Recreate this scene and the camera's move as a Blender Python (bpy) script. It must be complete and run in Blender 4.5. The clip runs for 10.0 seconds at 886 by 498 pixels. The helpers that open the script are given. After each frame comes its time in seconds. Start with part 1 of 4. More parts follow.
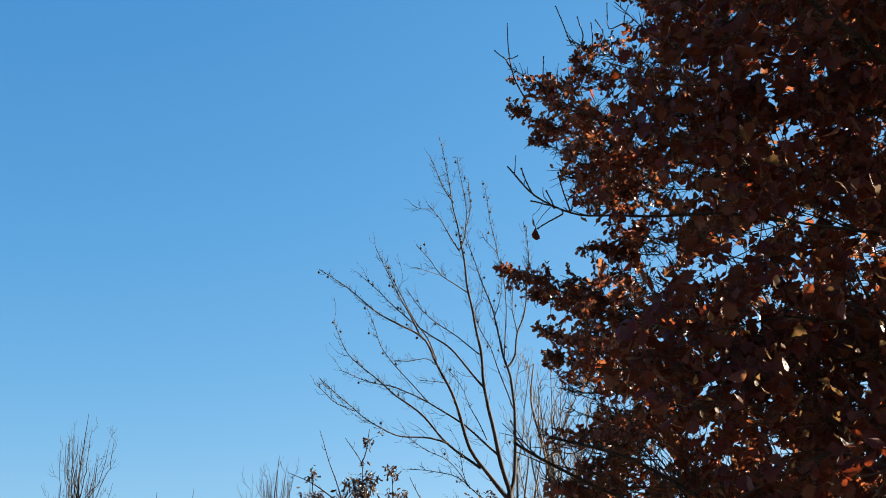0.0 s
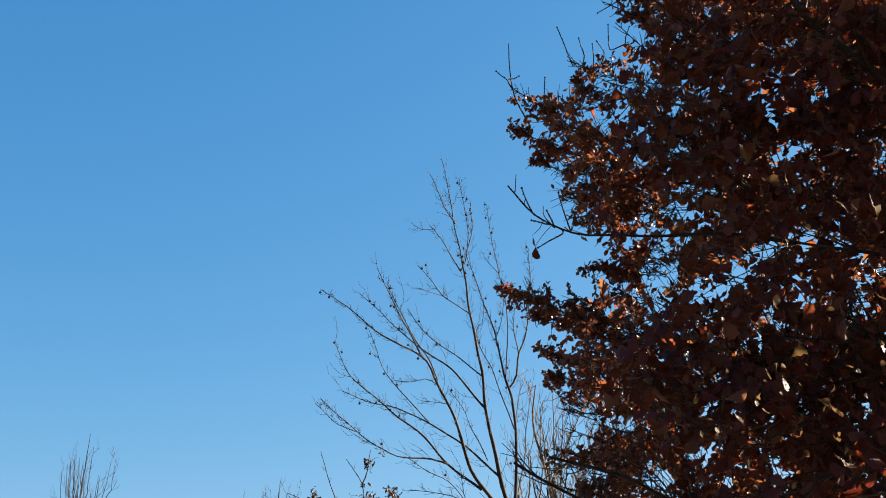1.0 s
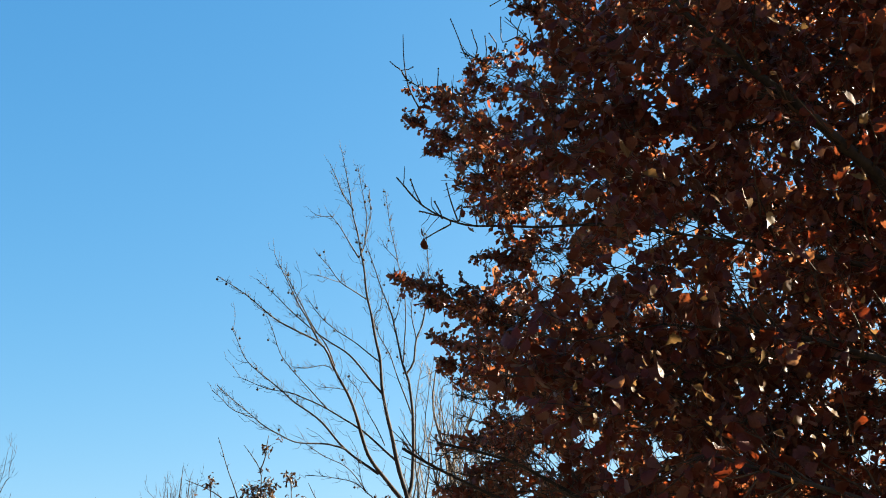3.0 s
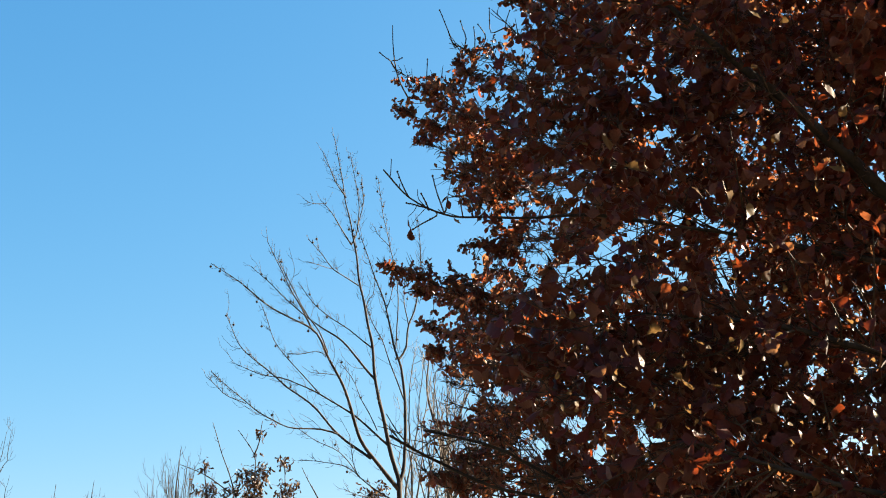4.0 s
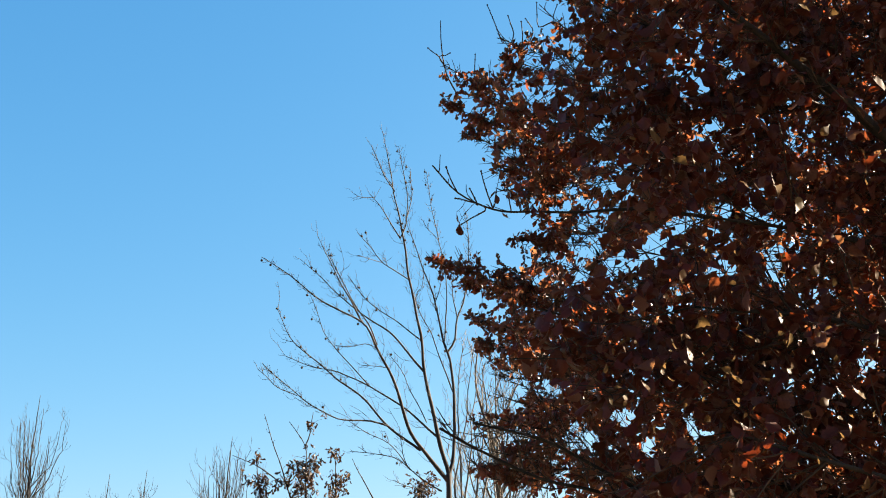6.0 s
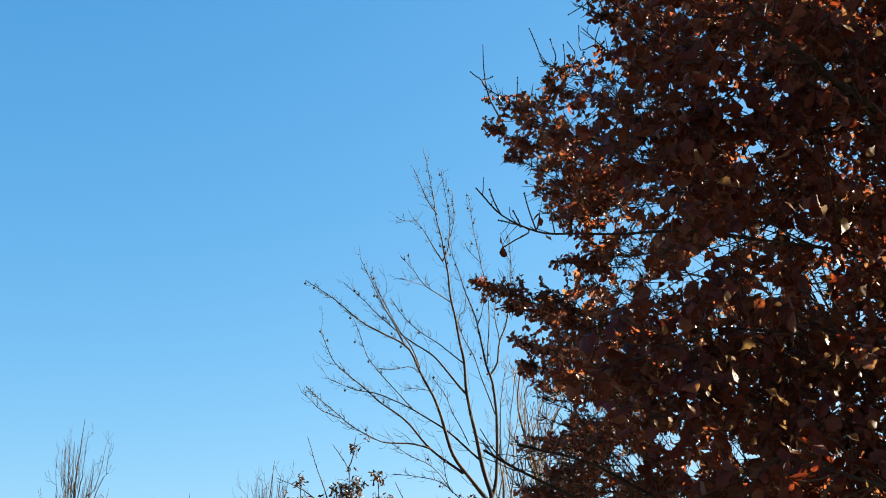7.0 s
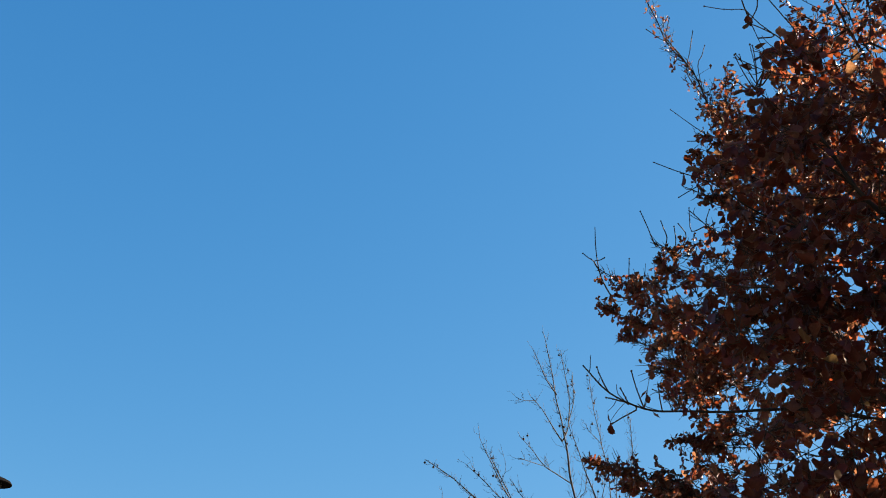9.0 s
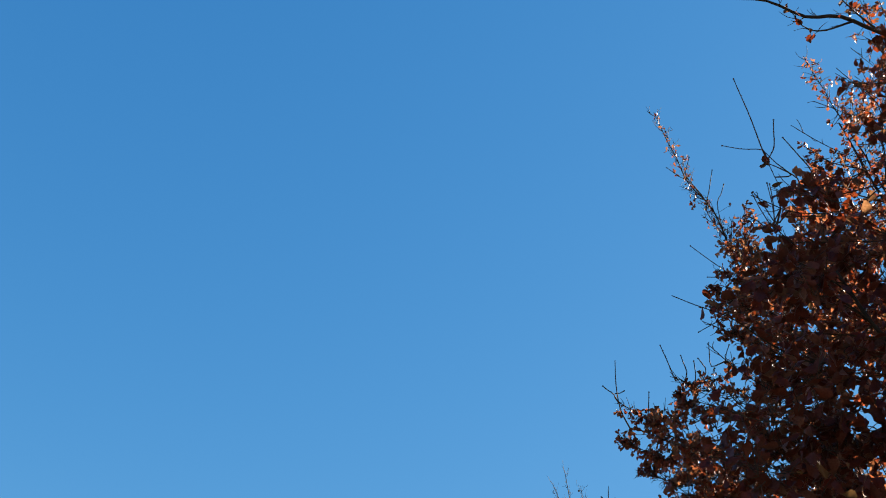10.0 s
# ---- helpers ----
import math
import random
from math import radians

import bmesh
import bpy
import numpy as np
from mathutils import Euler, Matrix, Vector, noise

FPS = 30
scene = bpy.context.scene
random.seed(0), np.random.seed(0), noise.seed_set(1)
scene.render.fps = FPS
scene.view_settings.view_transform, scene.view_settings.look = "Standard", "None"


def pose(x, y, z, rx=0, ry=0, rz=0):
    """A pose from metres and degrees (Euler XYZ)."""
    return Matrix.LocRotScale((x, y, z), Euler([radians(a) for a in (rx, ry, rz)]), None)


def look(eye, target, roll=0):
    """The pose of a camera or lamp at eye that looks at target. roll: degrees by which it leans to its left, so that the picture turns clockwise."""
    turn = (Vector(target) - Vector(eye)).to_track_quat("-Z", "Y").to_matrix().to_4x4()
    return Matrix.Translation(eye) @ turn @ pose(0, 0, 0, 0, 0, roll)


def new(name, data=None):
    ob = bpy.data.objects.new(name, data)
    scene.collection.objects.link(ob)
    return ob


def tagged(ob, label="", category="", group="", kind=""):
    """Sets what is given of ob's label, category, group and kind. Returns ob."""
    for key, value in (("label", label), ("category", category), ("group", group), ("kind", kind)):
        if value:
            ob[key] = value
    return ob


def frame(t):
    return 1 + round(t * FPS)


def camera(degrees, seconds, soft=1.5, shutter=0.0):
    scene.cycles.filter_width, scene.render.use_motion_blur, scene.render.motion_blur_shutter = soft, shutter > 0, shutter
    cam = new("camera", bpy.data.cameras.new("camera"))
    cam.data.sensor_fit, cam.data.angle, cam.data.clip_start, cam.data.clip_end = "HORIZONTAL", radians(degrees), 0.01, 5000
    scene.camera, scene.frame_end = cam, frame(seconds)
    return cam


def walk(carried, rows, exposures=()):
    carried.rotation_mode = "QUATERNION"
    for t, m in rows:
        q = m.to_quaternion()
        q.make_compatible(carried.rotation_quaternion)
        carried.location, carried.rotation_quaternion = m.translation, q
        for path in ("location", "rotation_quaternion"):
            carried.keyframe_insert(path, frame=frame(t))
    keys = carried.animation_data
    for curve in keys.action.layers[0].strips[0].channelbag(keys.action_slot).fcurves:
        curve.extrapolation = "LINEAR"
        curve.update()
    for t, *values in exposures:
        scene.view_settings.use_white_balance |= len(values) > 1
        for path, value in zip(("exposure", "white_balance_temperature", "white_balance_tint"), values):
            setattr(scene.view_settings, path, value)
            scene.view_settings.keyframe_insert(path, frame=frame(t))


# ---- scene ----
cam = camera(40.0, 10.0, soft=1.0)
ROWS = [
    (0.0, -0.003, 0.002, 1.597, 109.96, -0.20, 0.09),
    (0.5, 0.003, -0.006, 1.586, 110.56, -0.34, 0.36),
    (1.0, 0.016, 0.010, 1.581, 110.99, -0.40, 0.17),
    (1.5, 0.041, 0.045, 1.576, 111.27, -0.41, -0.55),
    (2.0, 0.069, 0.079, 1.594, 111.28, -0.10, -1.50),
    (2.5, 0.074, 0.014, 1.565, 110.96, 0.28, -2.96),
    (3.0, 0.133, -0.153, 1.568, 110.19, 1.00, -3.95),
    (3.2, 0.145, -0.188, 1.568, 110.05, 1.00, -4.25),
    (4.3, 0.210, -0.325, 1.575, 109.17, 1.16, -3.81),
    (4.5, 0.210, -0.325, 1.575, 109.10, 1.16, -3.61),
    (5.0, 0.208, -0.346, 1.580, 108.86, 0.99, -3.11),
    (6.5, 0.177, -0.409, 1.560, 109.22, 0.33, -0.98),
    (7.0, 0.169, -0.422, 1.544, 110.12, 0.02, 0.02),
    (7.5, 0.179, -0.414, 1.519, 111.58, -0.49, 1.21),
    (8.0, 0.203, -0.418, 1.519, 113.47, -0.74, 2.66),
    (8.5, 0.250, -0.491, 1.477, 115.89, -1.44, 4.19),
    (9.0, 0.338, -0.645, 1.410, 118.58, -2.44, 5.67),
    (9.5, 0.349, -0.738, 1.315, 121.75, -3.29, 6.11),
    (10.0, 0.366, -0.750, 1.285, 124.93, -3.97, 6.00),
]
EXPOSURE = [(0, 2.84, 6560, 9), (1.2, 2.75, 6500, 10), (2.5, 3.05, 6750, 8), (3, 3.14, 6950, 7), (4.5, 3.25, 7250, 8), (5.2, 3.25, 7250, 8), (6.5, 3.18, 6950, 8), (7.5, 3.11, 6850, 5), (8, 3.09, 6850, 4), (8.5, 2.93, 6700, 6), (9, 2.77, 6500, 10), (10, 2.77, 6500, 10)]
walk(cam, [(t, pose(x, y, z, rx, ry, rz)) for t, x, y, z, rx, ry, rz in ROWS], EXPOSURE)

# ---- sky and sun ----
SUN_ELEVATION, SUN_AZIMUTH = radians(24), radians(69)  # azimuth from +y towards +x
world = bpy.data.worlds.new("sky")
scene.world = world
world.use_nodes = True
wn = world.node_tree
sky = wn.nodes.new("ShaderNodeTexSky")
sky.sky_type = "NISHITA"
sky.sun_disc = False
sky.sun_elevation, sky.sun_rotation = SUN_ELEVATION, SUN_AZIMUTH
sky.altitude, sky.air_density, sky.dust_density, sky.ozone_density = 100, 1.0, 0.6, 2.0
wn.nodes["Background"].inputs[1].default_value = 0.14
# deep winter blue: each channel of the clear sky has its own contrast
split = wn.nodes.new("ShaderNodeSeparateColor")
join = wn.nodes.new("ShaderNodeCombineColor")
wn.links.new(sky.outputs[0], split.inputs[0])
for i, (gain, power) in enumerate(((0.60, 1.35), (0.65, 0.75), (0.835, 0.5))):
    lift = wn.nodes.new("ShaderNodeMath")
    lift.operation = "POWER"
    scaled = wn.nodes.new("ShaderNodeMath")
    scaled.operation = "MULTIPLY"
    scaled.inputs[1].default_value = 0.22
    wn.links.new(split.outputs[i], scaled.inputs[0])
    wn.links.new(scaled.outputs[0], lift.inputs[0])
    lift.inputs[1].default_value = power
    out = wn.nodes.new("ShaderNodeMath")
    out.operation = "MULTIPLY"
    out.inputs[1].default_value = gain
    wn.links.new(lift.outputs[0], out.inputs[0])
    wn.links.new(out.outputs[0], join.inputs[i])
wn.links.new(join.outputs[0], wn.nodes["Background"].inputs[0])
sun_data = bpy.data.lights.new("sun", "SUN")
sun_data.energy, sun_data.angle, sun_data.color = 5.0, radians(0.5), (1.0, 0.89, 0.73)
sun = new("sun", sun_data)
sun.matrix_world = look((60 * math.sin(SUN_AZIMUTH) * math.cos(SUN_ELEVATION), 60 * math.cos(SUN_AZIMUTH) * math.cos(SUN_ELEVATION), 60 * math.sin(SUN_ELEVATION)), (0, 0, 0))


# ---- materials ----
def node_material(name):
    m = bpy.data.materials.new(name)
    m.use_nodes = True
    return m, m.node_tree.nodes, m.node_tree.links, m.node_tree.nodes["Principled BSDF"]


def ramp(nodes, links, source, stops):
    r = nodes.new("ShaderNodeValToRGB")
    while len(r.color_ramp.elements) < len(stops):
        r.color_ramp.elements.new(0.5)
    for e, (p, c) in zip(r.color_ramp.elements, stops):
        e.position, e.color = p, (*c, 1)
    links.new(source, r.inputs[0])
    return r.outputs[0]


def bark(name, dark, light, scale, lichen=None):
    """Ridged bark with patches of a lighter weathered tone."""
    m, nodes, links, bsdf = node_material(name)
    co = nodes.new("ShaderNodeTexCoord")
    stretch = nodes.new("ShaderNodeMapping")
    stretch.inputs["Scale"].default_value = (1, 1, 0.3)
    links.new(co.outputs["Object"], stretch.inputs[0])
    fine = nodes.new("ShaderNodeTexNoise")
    fine.inputs["Scale"].default_value, fine.inputs["Detail"].default_value = scale, 8
    links.new(stretch.outputs[0], fine.inputs["Vector"])
    broad = nodes.new("ShaderNodeTexNoise")
    broad.inputs["Scale"].default_value, broad.inputs["Detail"].default_value = scale * 0.08, 4
    links.new(co.outputs["Object"], broad.inputs["Vector"])
    base = ramp(nodes, links, fine.outputs[0], [(0.3, dark), (0.7, light)])
    mix = nodes.new("ShaderNodeMix")
    mix.data_type = "RGBA"
    links.new(ramp(nodes, links, broad.outputs[0], [(0.45, (0, 0, 0)), (0.7, (1, 1, 1))]), mix.inputs[0])
    links.new(base, mix.inputs[6])
    mix.inputs[7].default_value = (*(lichen or light), 1)
    links.new(mix.outputs[2], bsdf.inputs["Base Color"])
    bsdf.inputs["Roughness"].default_value = 0.85
    bsdf.inputs["Specular IOR Level"].default_value = 0.15
    bump = nodes.new("ShaderNodeBump")
    bump.inputs["Strength"].default_value, bump.inputs["Distance"].default_value = 0.6, 0.01
    links.new(fine.outputs[0], bump.inputs["Height"])
    links.new(bump.outputs[0], bsdf.inputs["Normal"])
    return m


def dry_leaf(name, single, tones, glow, through_share=0.45, pale=(0.42, 0.22, 0.08), wax=0.15):
    """A dry leaf: each one has its own brown, mottled, lets some light through and is slightly waxy."""
    m, nodes, links, bsdf = node_material(name)
    if single:
        rnd = nodes.new("ShaderNodeObjectInfo").outputs["Random"]
    else:
        rnd = nodes.new("ShaderNodeNewGeometry").outputs["Random Per Island"]
    co = nodes.new("ShaderNodeTexCoord")
    spots = nodes.new("ShaderNodeTexNoise")
    spots.inputs["Scale"].default_value, spots.inputs["Detail"].default_value = 60, 4
    links.new(co.outputs["Object"], spots.inputs["Vector"])
    n = len(tones)
    tone = ramp(nodes, links, rnd, [(i / (n - 1), c) for i, c in enumerate(tones)])
    mix = nodes.new("ShaderNodeMix")
    mix.data_type, mix.blend_type = "RGBA", "MULTIPLY"
    mix.inputs[0].default_value = 0.7
    links.new(tone, mix.inputs[6])
    links.new(ramp(nodes, links, spots.outputs[0], [(0.3, (0.45, 0.4, 0.36)), (0.65, (1, 1, 1))]), mix.inputs[7])
    links.new(mix.outputs[2], bsdf.inputs["Base Color"])
    bsdf.inputs["Roughness"].default_value = 0.45
    bsdf.inputs["Specular IOR Level"].default_value = wax
    lets = nodes.new("ShaderNodeBsdfTranslucent")
    tint = nodes.new("ShaderNodeMix")
    tint.data_type, tint.blend_type = "RGBA", "MULTIPLY"
    tint.inputs[0].default_value = 0.6
    # pale, thin leaves let cream light through, the dark ones red
    links.new(ramp(nodes, links, rnd, [(i / (n - 1), pale if c[1] > 0.0186 else glow) for i, c in enumerate(tones)]), tint.inputs[6])
    links.new(ramp(nodes, links, spots.outputs[0], [(0.3, (0.5, 0.4, 0.3)), (0.65, (1, 1, 1))]), tint.inputs[7])
    links.new(tint.outputs[2], lets.inputs[0])
    both = nodes.new("ShaderNodeMixShader")
    both.inputs[0].default_value = through_share
    links.new(bsdf.outputs[0], both.inputs[1])
    links.new(lets.outputs[0], both.inputs[2])
    links.new(both.outputs[0], nodes["Material Output"].inputs[0])
    return m


# Crown shade is put into these front-leaf browns, far darker than dry oak.
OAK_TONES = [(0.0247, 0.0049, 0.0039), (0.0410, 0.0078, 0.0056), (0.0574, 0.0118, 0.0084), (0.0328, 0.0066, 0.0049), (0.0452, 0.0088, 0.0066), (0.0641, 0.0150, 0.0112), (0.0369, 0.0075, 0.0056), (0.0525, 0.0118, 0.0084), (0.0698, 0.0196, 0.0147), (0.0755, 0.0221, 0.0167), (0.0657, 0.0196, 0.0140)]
SMALL_TONES = [(0.0524, 0.0088, 0.0064), (0.0866, 0.0149, 0.0101), (0.0912, 0.0403, 0.0258), (0.0912, 0.0184, 0.0129), (0.1026, 0.0368, 0.0202), (0.0821, 0.0167, 0.0120), (0.0661, 0.0123, 0.0092), (0.1026, 0.0228, 0.0156), (0.1083, 0.0386, 0.0221), (0.0969, 0.0351, 0.0202)]
oak_bark = bark("oak_bark", (0.009, 0.0065, 0.005), (0.025, 0.018, 0.014), 40, (0.034, 0.026, 0.02))
twig_bark = bark("twig_bark", (0.018, 0.011, 0.008), (0.055, 0.036, 0.026), 60)
gum_bark = bark("gum_bark", (0.012, 0.0098, 0.0088), (0.030, 0.0245, 0.022), 30, (0.048, 0.041, 0.037))
pale_bark = bark("pale_bark", (0.04, 0.032, 0.026), (0.095, 0.077, 0.062), 20)
far_bark = bark("far_bark", (0.010, 0.010, 0.0105), (0.022, 0.021, 0.022), 6)
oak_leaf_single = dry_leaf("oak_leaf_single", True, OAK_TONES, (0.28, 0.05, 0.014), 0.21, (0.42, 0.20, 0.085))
oak_leaf_small = dry_leaf("oak_leaf_small", False, SMALL_TONES, (0.40, 0.075, 0.022), 0.27, (0.40, 0.165, 0.07), 0.3)
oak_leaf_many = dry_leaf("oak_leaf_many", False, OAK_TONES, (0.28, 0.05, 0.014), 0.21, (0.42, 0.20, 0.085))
# Paler copy of the oak leaf: sun highlights are put into its colour.
oak_leaf_sunlit = dry_leaf("oak_leaf_sunlit", True, [(0.055, 0.024, 0.009), (0.115, 0.072, 0.030), (0.075, 0.036, 0.013), (0.05, 0.020, 0.008), (0.10, 0.055, 0.020)], (0.20, 0.09, 0.035), 0.2, (0.30, 0.17, 0.065), 0.02)
young_leaf = dry_leaf("young_leaf", False, [(0.014, 0.009, 0.008), (0.024, 0.015, 0.012), (0.030, 0.018, 0.013), (0.045, 0.030, 0.022)], (0.10, 0.045, 0.022), 0.12)
seed_ball_brown = bark("seed_ball_brown", (0.015, 0.010, 0.008), (0.035, 0.024, 0.017), 200)


# The ground stays out of view; its tan is chosen to bounce warm light upward.
def bounce_ground_material():
    m, nodes, links, bsdf = node_material("bounce_ground")
    co = nodes.new("ShaderNodeTexCoord")
    a = nodes.new("ShaderNodeTexNoise")
    a.inputs["Scale"].default_value, a.inputs["Detail"].default_value = 0.4, 10
    b = nodes.new("ShaderNodeTexNoise")
    b.inputs["Scale"].default_value, b.inputs["Detail"].default_value = 60, 6
    links.new(co.outputs["Object"], a.inputs["Vector"])
    links.new(co.outputs["Object"], b.inputs["Vector"])
    mix = nodes.new("ShaderNodeMix")
    mix.data_type = "RGBA"
    links.new(a.outputs[0], mix.inputs[0])
    links.new(ramp(nodes, links, b.outputs[0], [(0.3, (0.07, 0.06, 0.025)), (0.7, (0.15, 0.125, 0.06))]), mix.inputs[6])
    links.new(ramp(nodes, links, b.outputs[0], [(0.3, (0.11, 0.075, 0.042)), (0.7, (0.22, 0.15, 0.085))]), mix.inputs[7])
    links.new(mix.outputs[2], bsdf.inputs["Base Color"])
    bsdf.inputs["Roughness"].default_value = 0.9
    bump = nodes.new("ShaderNodeBump")
    bump.inputs["Distance"].default_value = 0.03
    links.new(b.outputs[0], bump.inputs["Height"])
    links.new(bump.outputs[0], bsdf.inputs["Normal"])
    return m


def painted_metal(name, colour, rough):
    m, nodes, links, bsdf = node_material(name)
    co = nodes.new("ShaderNodeTexCoord")
    a = nodes.new("ShaderNodeTexNoise")
    a.inputs["Scale"].default_value, a.inputs["Detail"].default_value = 25, 6
    links.new(co.outputs["Object"], a.inputs["Vector"])
    links.new(ramp(nodes, links, a.outputs[0], [(0.35, colour), (0.8, tuple(c * 1.6 for c in colour))]), bsdf.inputs["Base Color"])
    bsdf.inputs["Specular IOR Level"].default_value, bsdf.inputs["Roughness"].default_value = 0.0, rough
    return m


black_metal = painted_metal("black_metal", (0.005, 0.0045, 0.0045), 0.7)
lamp_lens = painted_metal("lamp_lens", (0.015, 0.015, 0.014), 0.4)


# ---- mesh builders ----
class Shell:
    """Gathers vertices and faces of one mesh."""

    def __init__(self):
        self.v, self.f = [], []

    def tube(self, pts, radii, sides):
        base, prev = len(self.v), None
        for i, p in enumerate(pts):
            d = (pts[min(i + 1, len(pts) - 1)] - pts[max(i - 1, 0)]).normalized()
            side = d.cross(prev if prev else Vector((0.31, 0.87, 0.4))).normalized()
            up = side.cross(d)
            prev = up
            for k in range(sides):
                a = 2 * math.pi * k / sides
                self.v.append(p + (side * math.cos(a) + up * math.sin(a)) * radii[i])
        for i in range(len(pts) - 1):
            for k in range(sides):
                a, b = base + i * sides + k, base + i * sides + (k + 1) % sides
                self.f.append((a, b, b + sides, a + sides))
        self.f.append(tuple(base + (len(pts) - 1) * sides + k for k in range(sides)))

    def knob(self, p, r):
        """A small bud or ball: an eight-faced knob, rounded."""
        b = len(self.v)
        ring = 6
        for z, q in ((-0.9, 0.35), (-0.35, 0.95), (0.35, 0.95), (0.9, 0.35)):
            for k in range(ring):
                a = 2 * math.pi * k / ring
                self.v.append(p + Vector((math.cos(a) * q, math.sin(a) * q, z)) * r)
        for i in range(3):
            for k in range(ring):
                a, c = b + i * ring + k, b + i * ring + (k + 1) % ring
                self.f.append((a, c, c + ring, a + ring))
        self.f.append(tuple(b + k for k in reversed(range(ring))))
        self.f.append(tuple(b + 3 * ring + k for k in range(ring)))

    def mesh(self, name, material, origin=None):
        me = bpy.data.meshes.new(name)
        o = origin or Vector((0, 0, 0))
        me.from_pydata([tuple(p - o) for p in self.v], [], self.f)
        me.polygons.foreach_set("use_smooth", [True] * len(me.polygons))
        me.materials.append(material)
        me.update()
        return me


def spline(ctrl, step):
    """Points along a smooth curve through ctrl, about step apart."""
    c = [Vector(p) for p in ctrl]
    c = [c[0] * 2 - c[1]] + c + [c[-1] * 2 - c[-2]]
    out = []
    for i in range(1, len(c) - 2):
        n = max(2, int((c[i + 1] - c[i]).length / step))
        for k in range(n):
            t = k / n
            out.append(0.5 * (2 * c[i] + (c[i + 1] - c[i - 1]) * t + (2 * c[i - 1] - 5 * c[i] + 4 * c[i + 1] - c[i + 2]) * t * t + (3 * c[i] - c[i - 1] - 3 * c[i + 1] + c[i + 2]) * t ** 3))
    out.append(c[-2])
    return out


def crooked(pts, amount, rng):
    """The same line with small bends; its ends stay."""
    seed = Vector((rng.random() * 90, rng.random() * 90, rng.random() * 90))
    n = len(pts) - 1
    return [p + noise.noise_vector(p * 2.3 + seed) * amount * min(1, 3 * min(i, n - i) / max(n, 1)) for i, p in enumerate(pts)]


def taper(n, r0, r1, power=1.0):
    return [r0 + (r1 - r0) * (i / max(n - 1, 1)) ** power for i in range(n)]


def aim(rng, spread=1.0):
    while True:
        d = Vector((rng.uniform(-1, 1), rng.uniform(-1, 1), rng.uniform(-1, 1)))
        if 0.05 < d.length < 1:
            return d.normalized() * spread


def part(name, me, parent, label="", kind="", at=None):
    ob = new(name, me)
    ob.parent = parent
    if at is not None:
        ob.matrix_local = at
    return tagged(ob, label, kind=kind)


def thing(name, base, label, category, group=""):
    ob = new(name)
    ob.location = base
    ob.empty_display_size = 0.3
    bpy.context.view_layer.update()
    return tagged(ob, label, category, group)


# ---- leaves ----
def scalloped(n, lobes, depth, width, wide_at=0.62):
    """Half widths along a leaf one unit long: a narrow stalk, the blade broadest past the middle, its edge scalloped into lobes."""
    out = [(0.0, 0.012), (0.10, 0.016)]
    for i in range(n):
        u = (i + 0.5) / n
        t = 0.12 + 0.88 * u
        body = math.sin(math.pi * u ** (math.log(0.5) / math.log(wide_at))) ** 0.6
        out.append((t, width * body * (1 - depth * (0.5 + 0.5 * math.cos(2 * math.pi * lobes * u)))))
    return out + [(1.0, 0.05)]


LOBED = scalloped(11, 3.5, 0.40, 0.33, 0.66)
SPOON = scalloped(9, 5, 0.14, 0.25, 0.68)
BROAD = scalloped(11, 4.5, 0.24, 0.30, 0.64)
SMALL = ((0.0, 0.015), (0.24, 0.18), (0.38, 0.11), (0.62, 0.28), (0.80, 0.17), (1.0, 0.03))


def leaf_shape(outline, fold, curl, wave, twist):
    """Vertices and faces of a leaf one unit long along +y: a midrib with a blade on each side, folded, curled and twisted."""
    v, f = [], []
    for i, (t, w) in enumerate(outline):
        a = twist * t
        for s in (-1, 0, 1):
            x = s * w * (1 + 0.12 * math.sin(7 * t + s * 2))
            z = fold * abs(x) + wave * math.sin(11 * t + s) * w
            y = t
            x, z = x * math.cos(a) - z * math.sin(a), x * math.sin(a) + z * math.cos(a)
            y, z = (math.sin(curl * y) / curl, z + (1 - math.cos(curl * y)) / curl) if curl else (y, z)
            v.append((x, y, z))
    for i in range(len(outline) - 1):
        a = 3 * i
        f += [(a, a + 1, a + 4, a + 3), (a + 1, a + 2, a + 5, a + 4)]
    return np.array(v), f


NEAR_LEAVES = [leaf_shape(o, fo, c, w, t) for o, fo, c, w, t in (
    (LOBED, 0.30, 0.6, 0.08, 0.3), (SPOON, 0.25, -0.8, 0.06, -0.3), (BROAD, 0.45, 0.8, 0.08, 0.3), (BROAD, 0.15, -0.6, 0.08, -0.2),
    (SPOON, 0.5, 0.5, 0.08, 0.2), (SPOON, 0.2, -0.5, 0.06, -0.4), (BROAD, 0.8, 0.9, 0.10, 0.4), (LOBED, 0.7, 1.2, 0.10, 0.5))]
FLAT_LEAVES = [leaf_shape(o, fo, c, 0.07, t) for o, fo, c, t in ((LOBED, 0.2, 0.4, 0.2), (BROAD, 0.3, -0.35, -0.2), (SPOON, 0.15, 0.5, 0.3), (BROAD, 0.1, 0.25, 0.1))]
SMALL_LEAVES = [leaf_shape(SMALL, fo, c, 0.12, t) for fo, c, t in ((0.4, 0.6, 0.3), (0.9, 1.2, -0.5), (0.3, -0.8, 0.6), (1.3, 0.9, 0.2))]

COARSE_LEAVES = [leaf_shape(((0.0, 0.02), (0.3, 0.2), (0.66, 0.28), (1.0, 0.04)), fo, c, 0.1, t) for fo, c, t in ((0.4, 0.6, 0.3), (0.8, 1.0, -0.5), (0.3, -0.8, 0.6))]
NARROW_LEAVES = [leaf_shape([(t, w * 0.75) for t, w in SMALL], fo, c, 0.12, t) for fo, c, t in ((1.0, 0.8, 0.3), (1.5, 1.2, -0.5), (0.8, -0.7, 0.6))]


